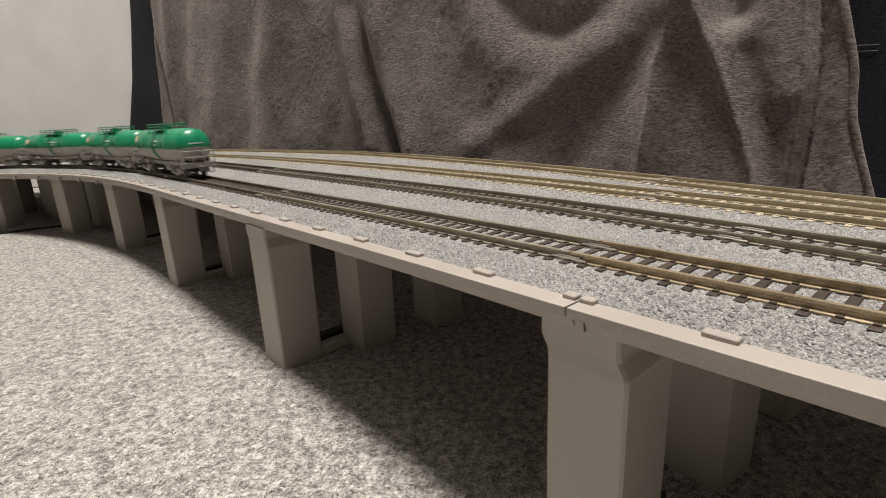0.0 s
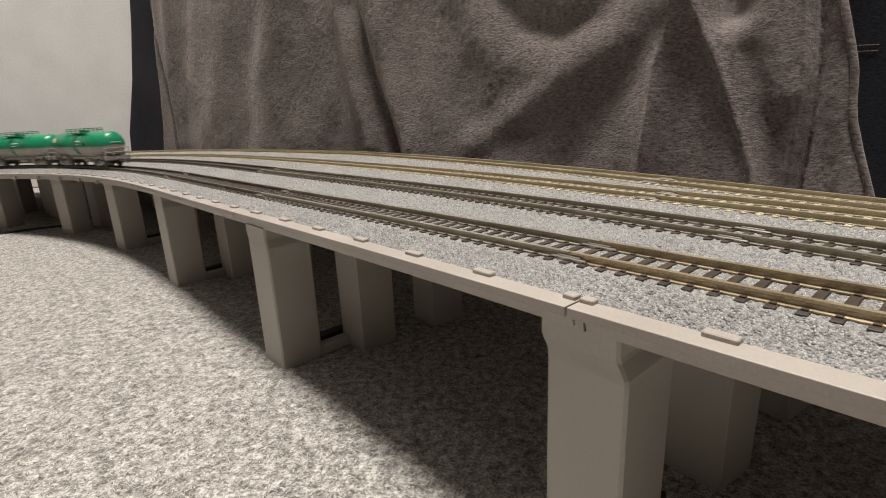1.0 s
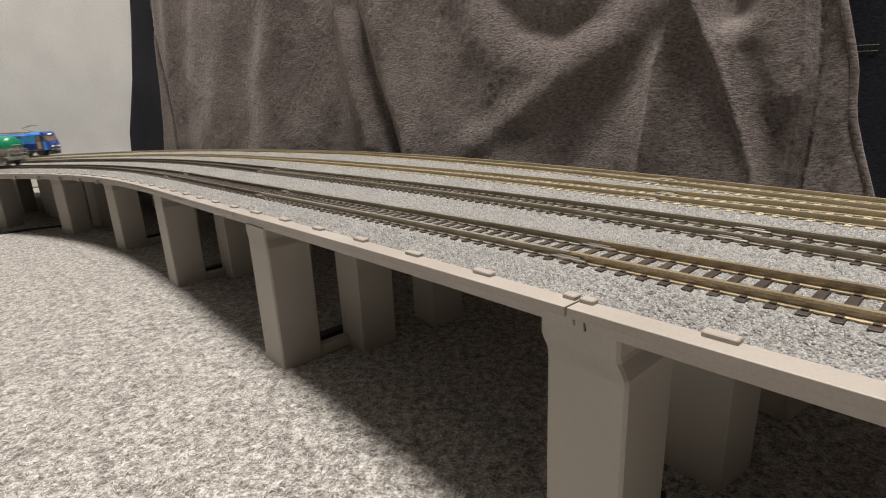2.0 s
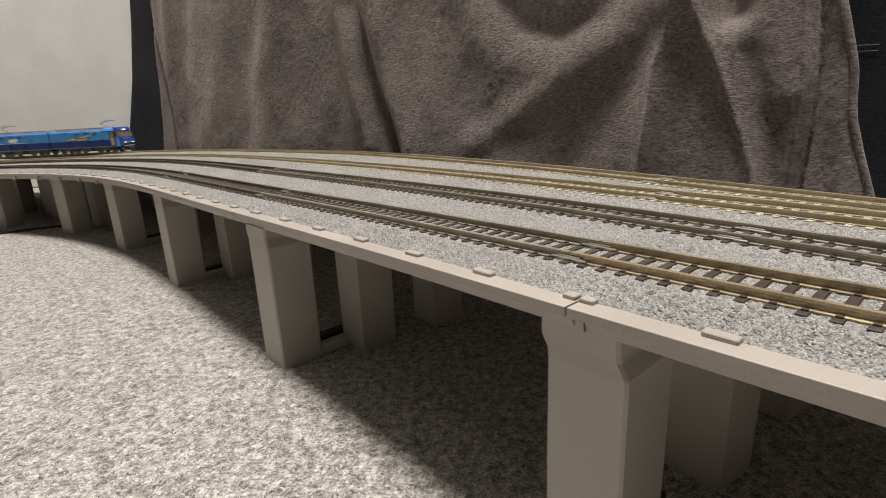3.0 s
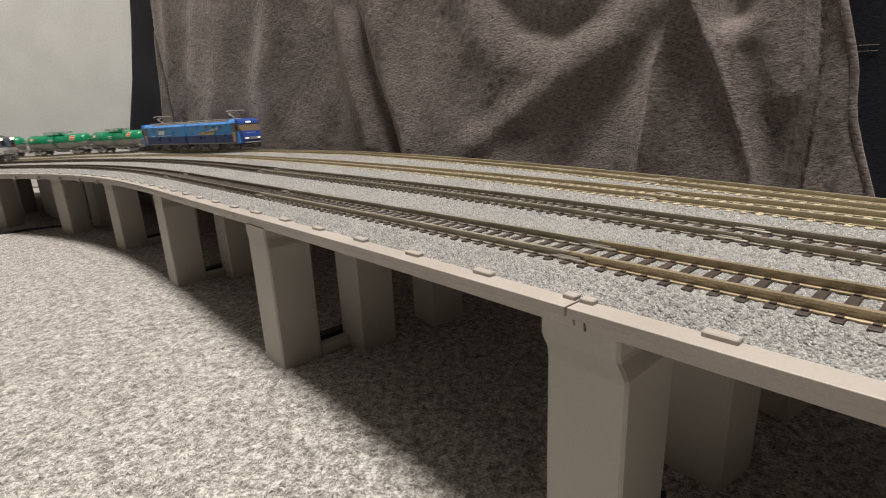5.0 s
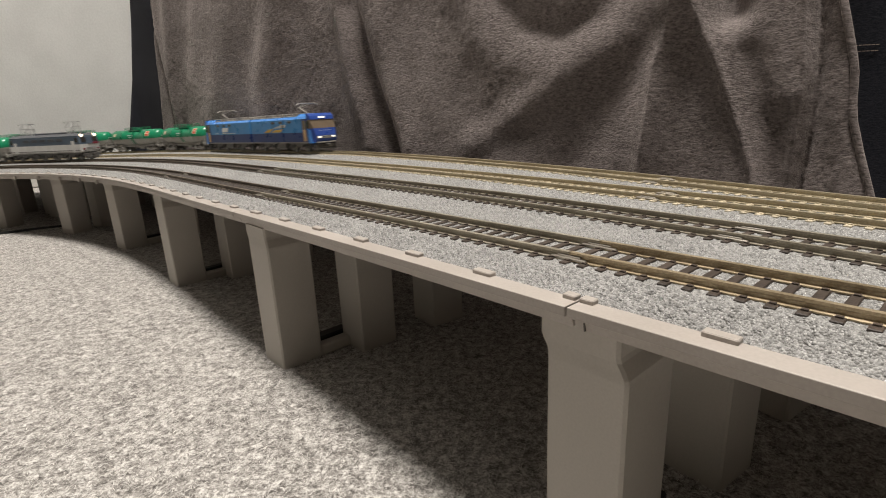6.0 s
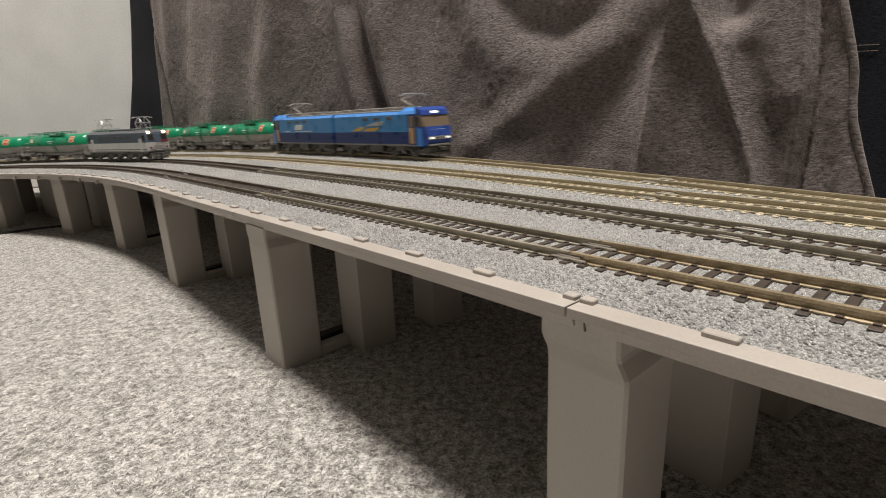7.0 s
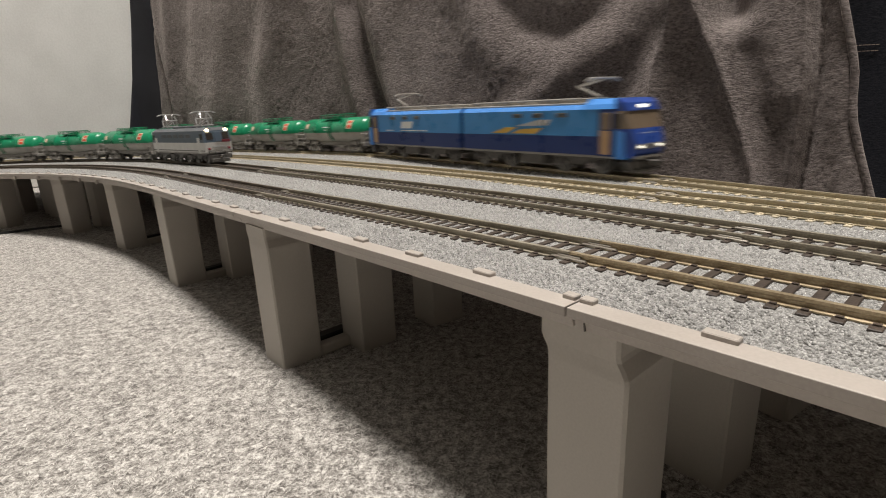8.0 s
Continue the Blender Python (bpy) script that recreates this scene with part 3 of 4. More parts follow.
def build_piers():
    for k in range(4):
        line = LINES[k]
        for i, s0 in enumerate(PIER_S):
            s = s0 if k == 0 else beside(k, LINES[0].at(s0))
            if s <= 0 and k:
                continue
            if k == 3 and i == 1:
                continue
            side = PIER_O[k][min(i, len(PIER_O[k]) - 1)]
            p = line.at(s, side)
            if k in INNER_ROWS and 0 < i < 4:
                p = LINES[0].at(s0 + INNER_ROWS[k][0], INNER_ROWS[k][1])
            if i == 1 and k:
                p = Vector(((58.0, 99.0), (88.0, 122.0))[k - 1])
            if i == 5 and k == 1:
                p = LINES[0].at(545, 29.0)
            build_pier(line.rail(s) - 8.1, Matrix.LocRotScale(Vector((p.x, p.y, 0)) * MM, Euler((0, 0, line.head(s))), None))
    # closer-set piers under the outer lines where they curve
    for k, stations in ((1, (688, 728, 775, 815)), (2, (690, 735, 790, 835)), (3, (770, 815, 850, 895))):
        for s in stations:
            p = LINES[k].at(s, -2.0)
            build_pier(LINES[k].rail(s) - 8.1, Matrix.LocRotScale(Vector((p.x, p.y, 0)) * MM, Euler((0, 0, LINES[k].head(s))), None))
    # low tie bars on the carpet between the first two rows
    for s, side in list(zip(PIER_S, PIER_O[0]))[1:5]:
        line = LINES[0]
        a, b = line.at(s, side + 7.4), line.at(s, side + 21)
        m = (a + b) / 2
        tie = new("pier_tie")
        tie.matrix_world = Matrix.LocRotScale(Vector((m.x, m.y, 0)) * MM, Euler((0, 0, line.head(s))), None)
        tagged(tie, "low grey tie with a black slot between two piers", "pier tie", "pier ties")
        bm = bmesh.new()
        box(bm, (-5.0, 0, 1.9), (4.5, 14.0, 3.8), 0.5)
        part("bar", bm, PIER_GREY, tie)
        bm = bmesh.new()
        box(bm, (0.0, 0, 2.4), (4.6, 13.4, 4.8), 0.4)
        part("slot", bm, BLACK_PLASTIC, tie, "black plastic slot")


def build_cable():
    bm = bmesh.new()
    pts = [Vector(p) for p in ((-357, 384, 0.9), (-346, 391, 0.9), (-328, 403, 0.9), (-308, 411, 0.9), (-287, 403, 0.9))]
    for p, q in zip(pts, pts[1:]):
        rod(bm, p, q, 0.9, 8)
    tagged(new("feeder_cable", mesh_from("feeder_cable", bm, BLACK_PLASTIC)), "thin black cable lying on the carpet", "cable")


# ---------------------------------------------------------------- tracks
RAIL = [(-0.42, 0.0), (0.42, 0.0), (0.45, -0.42), (0.2, -0.58), (0.2, -1.1), (0.75, -1.3), (0.75, -1.5), (-0.75, -1.5), (-0.75, -1.3), (-0.2, -1.1), (-0.2, -0.58), (-0.45, -0.42)]
BED = [(-19.0, -5.0), (-13.8, -4.3), (-8.4, -1.62), (8.4, -1.62), (13.0, -3.0), (20.0, -3.3)]


def bed_height(k, o):
    pts = BED if k == 0 else [(-20.0, -3.3), (-13.0, -3.0)] + BED[2:]
    return float(np.interp(o, [p[0] for p in pts], [p[1] for p in pts]))


def build_ballast(k, parent):
    line = LINES[k]
    lo = -13.8 if k == 0 else -19.5
    hi = 19.5 if k < 3 else 16.5
    rng = random.Random(40 + k)
    fine_end = (300, 330, 420, 420)[k]
    start = (40, 120, 110, 90)[k]
    steps = []
    s = -320.0
    while s < LINE_END[k]:
        steps.append(s)
        if start <= s < fine_end:
            s += (0.5, 0.7, 0.9, 0.9)[k]
        elif start <= s < fine_end + 350:
            s += 1.6
        else:
            s += 12.0
    offs = np.arange(lo, hi + 0.01, (0.5, 0.7, 0.9, 0.9)[k])
    verts, faces = [], []
    for s in steps:
        rough = 0.16 if start <= s < fine_end + 350 else 0.0
        th = line.head(s)
        c = line.at(s)
        sn, cs = math.sin(th), math.cos(th)
        for o in offs:
            edge = abs(o) > 7.6
            z = bed_height(k, o) + rng.uniform(-rough, rough) * (1.3 if edge else 0.8) + (0.1 if o == offs[0] else 0)
            oo = o + rng.uniform(-rough, rough)
            ss = rng.uniform(-rough, rough)
            verts.append(((c.x + oo * sn + ss * cs) * MM, (c.y - oo * cs + ss * sn) * MM, (c.z + z) * MM))
    m = len(offs)
    for i in range(len(steps) - 1):
        for j in range(m - 1):
            a = i * m + j
            faces.append((a, a + 1, a + m + 1, a + m))
    me = bpy.data.meshes.new("ballast")
    me.from_pydata(verts, [], faces)
    me.materials.append(BALLAST)
    ob = new("ballast", me)
    ob.parent = parent
    tagged(ob, "grey speckled ballast", kind="stuff")


def sleeper_mesh(material):
    bm = bmesh.new()
    box(bm, (0, 0, -1.86), (1.4, 14.4, 1.1), 0.1)
    for y in (-4.75, 4.75):
        for d in (-1.0, 1.0):
            box(bm, (0, y + d, -1.3), (0.8, 0.6, 0.4), 0.0)
    return mesh_from("sleeper", bm, material)


def build_track(k):
    line = LINES[k]
    slp = (WOOD_SLEEPER, WOOD_SLEEPER, CONC_SLEEPER, CONC_SLEEPER)[k]
    words = ("bronzed rails on dark brown sleepers in grey ballast", "dull rails on dark brown sleepers in grey ballast",
             "sandy rails on tan concrete sleepers in grey ballast", "sandy rails on tan concrete sleepers in grey ballast")[k]
    track = tagged(new("model_track"), words, "railway track", "parallel model tracks", "structure")
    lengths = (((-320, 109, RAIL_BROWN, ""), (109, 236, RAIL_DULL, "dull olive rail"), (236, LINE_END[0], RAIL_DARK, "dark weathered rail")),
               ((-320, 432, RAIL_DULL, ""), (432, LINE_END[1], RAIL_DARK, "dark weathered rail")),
               ((-320, LINE_END[2], RAIL_SAND, ""),), ((-320, LINE_END[3], RAIL_SAND, ""),))[k]
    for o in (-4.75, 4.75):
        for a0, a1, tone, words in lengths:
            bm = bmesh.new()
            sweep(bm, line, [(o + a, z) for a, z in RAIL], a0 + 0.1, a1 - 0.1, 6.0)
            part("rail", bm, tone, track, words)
    build_ballast(k, track)
    me = sleeper_mesh(slp)
    start = (20, 110, 100, 80)[k]
    pitch = 3.42
    count = 200
    for i in range(count):
        ob = new("sleeper", me)
        ob.parent = track
        ob.matrix_local = line.place(start + i * pitch)
    # those out of sight run on as one piece
    rest = bmesh.new()
    ss = [start - (i + 1) * pitch for i in range(80)] + [start + count * pitch + i * pitch for i in range(int((LINE_END[k] - start) / pitch) - count - 2)]
    for s in ss:
        c = [line.at(s + a, o, -1.45) for a, o in ((-0.7, -6.8), (0.7, -6.8), (0.7, 6.8), (-0.7, 6.8))]
        t = [rest.verts.new(p) for p in c]
        b = [rest.verts.new(p - Vector((0, 0, 1.1))) for p in c]
        rest.faces.new(t)
        for i in range(4):
            rest.faces.new((t[i], b[i], b[(i + 1) % 4], t[(i + 1) % 4]))
    tagged(part("sleeper_row", rest, slp, track), kind="stuff")
    bm = bmesh.new()
    box(bm, (0, 0, -1.15), (7.0, 1.7, 0.5), 0.15)
    box(bm, (0, 0, -0.85), (4.6, 1.2, 0.5), 0.1)
    jm = mesh_from("rail_joiner", bm, JOINER)
    for s in ((109.0, 236.0, 352.0), (192.0, 432.0), (205.0,), (190.0,))[k]:
        for o in (-4.75, 4.75):
            ob = new("rail_joiner", jm)
            ob.parent = track
            ob.matrix_local = line.place(s, o)


# ---------------------------------------------------------------- rolling stock (x forward, origin on the rail head)
def wheelset(parent, x, r, half=4.55):
    bm = bmesh.new()
    for y in (-half, half):
        sgn = 1 if y > 0 else -1
        rod(bm, (0, y - 0.5 * sgn, 0), (0, y + 0.55 * sgn, 0), r, 18)
        rod(bm, (0, y - 0.75 * sgn, 0), (0, y - 0.5 * sgn, 0), r + 0.5, 18)
        for i in range(5):
            a = 2 * math.pi * i / 5
            rod(bm, (r * 0.55 * math.cos(a), y + 0.45 * sgn, r * 0.55 * math.sin(a)), (r * 0.55 * math.cos(a), y + 0.75 * sgn, r * 0.55 * math.sin(a)), r * 0.17, 6)
    rod(bm, (0, -half, 0), (0, half, 0), 0.6, 8)
    w = part("wheelset", bm, WHEEL_STEEL, parent)
    w.location = (x * MM, 0, r * MM)
    return w


def wagon_bogie(parent, x):
    bm = bmesh.new()
    for y in (-6.3, 6.3):
        plate(bm, [(-8.6, 4.0), (-7.6, 4.6), (-4.0, 4.2), (-2.6, 2.2), (2.6, 2.2), (4.0, 4.2), (7.6, 4.6), (8.6, 4.0), (8.3, 2.4), (6.9, 1.8), (5.0, 2.6), (3.2, 1.2), (-3.2, 1.2), (-5.0, 2.6), (-6.9, 1.8), (-8.3, 2.4)], y - 0.6, y + 0.6)
        for xx in (-6.0, 6.0):
            rod(bm, (xx, y - 0.3, 3.0), (xx, y + (1.1 if y > 0 else -1.1), 3.0), 1.25, 10)
        for xx in (-1.4, 0, 1.4):
            rod(bm, (xx, y, 1.9), (xx, y, 4.2), 0.55, 8)
    box(bm, (0, 0, 4.2), (4.0, 12.0, 1.4), 0.2)
    b = part("bogie", bm, FRAME_GREY, parent)
    b.location = (x * MM, 0, 0)
    for xx in (-6.0, 6.0):
        wheelset(b, xx, 2.85)
    return b


def build_tank_wagon():
    top = tagged(new("tank_wagon"), "green and grey model bogie tank wagon on the rails", "tank wagon", "tank wagons of the goods trains")
    R, ZC, HALF = 8.7, 15.6, 38.5
    # tank in two colours, split along the waist
    N = 28
    prof = [(-HALF - 3.6, 0.05), (-HALF - 3.4, 2.4), (-HALF - 2.7, 4.6), (-HALF - 1.6, 6.6), (-HALF - 0.2, 8.0), (-HALF + 1.4, R), (-20, R), (-19.8, R + 0.12), (-19.2, R + 0.12), (-19, R), (19, R), (19.2, R + 0.12), (19.8, R + 0.12), (20, R),
            (HALF - 1.4, R), (HALF + 0.2, 8.0), (HALF + 1.6, 6.6), (HALF + 2.7, 4.6), (HALF + 3.4, 2.4), (HALF + 3.6, 0.05)]
    for name, mat, a0, a1, words in (("tank_top", TANK_GREEN, -8, 188, "glossy green upper half of the tank"), ("tank_bottom", TANK_GREY, 188, 352, "weathered grey lower half of the tank")):
        bm = bmesh.new()
        rings = []
        for x, r in prof:
            rings.append([bm.verts.new((x, r * math.cos(radians(a0 + (a1 - a0) * i / N)), ZC + r * math.sin(radians(a0 + (a1 - a0) * i / N)))) for i in range(N + 1)])
        for p, q in zip(rings, rings[1:]):
            for i in range(N):
                bm.faces.new((p[i], p[i + 1], q[i + 1], q[i]))
        part(name, bm, mat, top, words, True)
    # frame ends, sills, cradles
    bm = bmesh.new()
    for y in (-3.2, 3.2):
        box(bm, (0, y, 6.2), (78, 1.4, 2.2), 0.15)
    for x in (-27, 27):
        box(bm, (x, 0, 7.0), (7, 13, 2.4), 0.3)
    for x in (-40.8, 40.8):
        box(bm, (x, 0, 6.2), (2.0, 16.5, 2.6), 0.25)
    for x in (-36.5, 36.5):
        box(bm, (x, 0, 7.4), (7.5, 15.5, 0.6), 0.1)
        for y in (-6, 6):
            box(bm, (x, y, 9.0), (5.0, 1.2, 3.2), 0.2)
    part("underframe", bm, FRAME_GREY, top)
    # end platform rails
    for x, d in ((-42.0, 1), (42.0, -1)):
        bm = bmesh.new()
        for y in (-7.6, -2.6, 2.6, 7.6):
            rod(bm, (x, y, 7.2), (x, y, 13.2), 0.36)
        for z in (10.2, 13.2):
            rod(bm, (x, -7.6, z), (x, 7.6, z), 0.28)
        for y in (-7.6, 7.6):
            rod(bm, (x, y, 13.2), (x + 7 * d, y, 13.2), 0.28)
            rod(bm, (x + 7 * d, y, 13.2), (x + 7 * d, y, 7.2), 0.28)
        part("end_railing", bm, FRAME_GREY, top)
    # tank top walkway with manhole and rails
    bm = bmesh.new()
    zt = ZC + R
    for y in (-4.6, 4.6):
        box(bm, (0, y, zt - 0.2), (21, 2.8, 0.5), 0.1)
    box(bm, (0, 0, zt - 0.35), (21, 1.0, 0.4))
    part("walkway", bm, TANK_GREEN, top)
    bm = bmesh.new()
    for y in (-5.9, 5.9):
        for z in (zt + 1.3, zt + 2.6):
            rod(bm, (-14, y, z), (14, y, z), 0.3)
        for x in (-14, -7, 0, 7, 14):
            rod(bm, (x, y, zt - 2.6 if abs(x) > 10 else zt), (x, y, zt + 2.6), 0.3)
    for x in (-14, 14):
        rod(bm, (x, -5.9, zt + 2.6), (x, 5.9, zt + 2.6), 0.3)
    part("walkway_rail", bm, TANK_GREEN, top)
    bm = bmesh.new()
    rod(bm, (3, 0, zt - 0.6), (3, 0, zt + 1.5), 2.4, 16)
    rod(bm, (3, 0, zt + 1.5), (3, 0, zt + 1.9), 1.4, 12)
    rod(bm, (-5, 0, zt - 0.6), (-5, 0, zt + 1.0), 1.2, 12)
    part("manhole", bm, TANK_GREEN, top)
    for y in (-1, 1):
        bm = bmesh.new()
        for x in (-1.6, 1.6):
            pts = [(x, y * (R + 0.55) * math.cos(radians(a)), ZC + (R + 0.55) * math.sin(radians(a))) for a in (-48, -20, 0, 20, 40, 58)]
            for p, q in zip(pts, pts[1:]):
                rod(bm, p, q, 0.25)
        for a in range(-45, 60, 9):
            rod(bm, (-1.6, y * (R + 0.55) * math.cos(radians(a)), ZC + (R + 0.55) * math.sin(radians(a))), (1.6, y * (R + 0.55) * math.cos(radians(a)), ZC + (R + 0.55) * math.sin(radians(a))), 0.2)
        part("ladder", bm, TANK_GREEN, top)

    def decal(name, mat, x0, x1, a0, a1, side, words, lift=0.1):
        bm = bmesh.new()
        n = 4
        rr = R + lift
        lo = [bm.verts.new((x0, side * rr * math.cos(radians(a0 + (a1 - a0) * i / n)), ZC + rr * math.sin(radians(a0 + (a1 - a0) * i / n)))) for i in range(n + 1)]
        hi = [bm.verts.new((x1, side * rr * math.cos(radians(a0 + (a1 - a0) * i / n)), ZC + rr * math.sin(radians(a0 + (a1 - a0) * i / n)))) for i in range(n + 1)]
        for i in range(n):
            bm.faces.new((lo[i], lo[i + 1], hi[i + 1], hi[i]))
        return part(name, bm, mat, top, words)
    decal("placard", CREAM_INK, 22.0, 28.5, 8, 50, -1, "cream and red warning placard", 0.14)
    for a0, a1 in ((12, 26), (33, 46)):
        decal("placard_bar", RED_INK, 22.9, 27.6, a0, a1, -1, "red block", 0.2)
    decal("end_plate", CREAM_INK, -33.5, -30.0, 14, 38, -1, "small cream plate", 0.14)
    decal("end_plate", CREAM_INK, 31.0, 35.0, 14, 36, 1, "small cream plate", 0.14)
    for side in (-1, 1):
        decal("lettering", WHITE_INK, -9, 1, 15, 20, side, "white lettering bar")
        decal("lettering", WHITE_INK, -7, -1, 3, 6, side, "white lettering bar")
    # end marks and rods
    for sx in (-1, 1):
        bm = bmesh.new()
        box(bm, (sx * (HALF + 3.7), 0, ZC + 1.4), (0.3, 7.0, 0.5))
        part("end_mark", bm, WHITE_INK, top, "white end mark")
        bm = bmesh.new()
        box(bm, (sx * 45.0, 0, 5.0), (4.5, 1.6, 1.6), 0.3)
        box(bm, (sx * 46.6, 0.4, 4.9), (1.6, 2.6, 2.4), 0.3)
        for y in (-6.5, 6.5):
            rod(bm, (sx * 41.5, y, 5.2), (sx * 41.5, y, 2.2), 0.25)
            rod(bm, (sx * 41.5, y, 2.2), (sx * 41.5, y * 0.7, 2.2), 0.25)
        part("coupler", bm, BOGIE_DARK, top)
    bm = bmesh.new()
    rod(bm, (-10, 3.4, 4.6), (-2, 3.4, 4.6), 1.5, 10)
    box(bm, (8, -3.0, 4.2), (7, 4, 2.6), 0.3)
    rod(bm, (-2, -4.8, 5.0), (14, -4.8, 5.0), 0.3)
    part("brake_gear", bm, FRAME_GREY, top)
    wagon_bogie(top, -27)
    wagon_bogie(top, 27)
    top.scale = (0.93, 0.93, 0.93)
    return top


def loco_bogie(parent, x, base, axles, r=3.5):
    bm = bmesh.new()
    L = base / 2 + 4.4
    for y in (-6.6, 6.6):
        sg = 1 if y > 0 else -1
        plate(bm, [(-L, 6.2), (L, 6.2), (L, 5.2), (L - 2.5, 4.9), (4.6, 4.7), (3.0, 3.0), (-3.0, 3.0), (-4.6, 4.7), (-L + 2.5, 4.9), (-L, 5.2)], y - 0.7, y + 0.7)
        for i in range(axles):
            xx = -base / 2 + base * i / (axles - 1)
            box(bm, (xx, y + 0.4 * sg, 3.8), (2.2, 1.2, 2.2), 0.3)
            rod(bm, (xx, y + 0.9 * sg, 3.6), (xx, y + 1.4 * sg, 3.6), 0.8, 10)
            for d in (-2.6, 2.6):
                rod(bm, (xx + d, y + 0.5 * sg, 3.6), (xx + d, y + 0.5 * sg, 5.4), 0.55, 8)
        rod(bm, (-L + 1, y + 0.9 * sg, 1.7), (-L + 1, y + 0.9 * sg, 4.0), 0.45, 6)
        rod(bm, (L - 1, y + 0.9 * sg, 1.7), (L - 1, y + 0.9 * sg, 4.0), 0.45, 6)
    box(bm, (0, 0, 4.8), (base + 4, 10, 1.8), 0.2)
    b = part("bogie", bm, BOGIE_DARK, parent)
    b.location = (x * MM, 0, 0)
    for i in range(axles):
        wheelset(b, -base / 2 + base * i / (axles - 1), r, 5.0)
    return b


def single_arm_pantograph(parent, x, z, d):
    bm = bmesh.new()
    for y in (-3.5, 3.5):
        for xx in (-5, 5):
            rod(bm, (x + xx, y, z - 1.2), (x + xx, y, z), 0.5, 8)
        rod(bm, (x - 6, y, z), (x + 6, y, z), 0.3)
    rod(bm, (x - 6, -3.5, z), (x - 6, 3.5, z), 0.3)
    rod(bm, (x + 6, -3.5, z), (x + 6, 3.5, z), 0.3)
    rod(bm, (x - 5 * d, 0, z + 0.2), (x + 4.5 * d, 0, z + 4.0), 0.42)
    rod(bm, (x + 4.5 * d, 0.6, z + 4.0), (x - 5.5 * d, 2.4, z + 6.2), 0.28)
    rod(bm, (x + 4.5 * d, -0.6, z + 4.0), (x - 5.5 * d, -2.4, z + 6.2), 0.28)
    for dx in (-1.0, 1.0):
        rod(bm, (x - 5.5 * d + dx, -6.0, z + 6.4), (x - 5.5 * d + dx, 6.0, z + 6.4), 0.32)
        for y in (-1, 1):
            rod(bm, (x - 5.5 * d + dx, 6.0 * y, z + 6.4), (x - 5.5 * d + dx, 8.0 * y, z + 5.4), 0.26)
    part("pantograph", bm, LOCO_ROOF, parent, "grey single-arm pantograph, lowered")


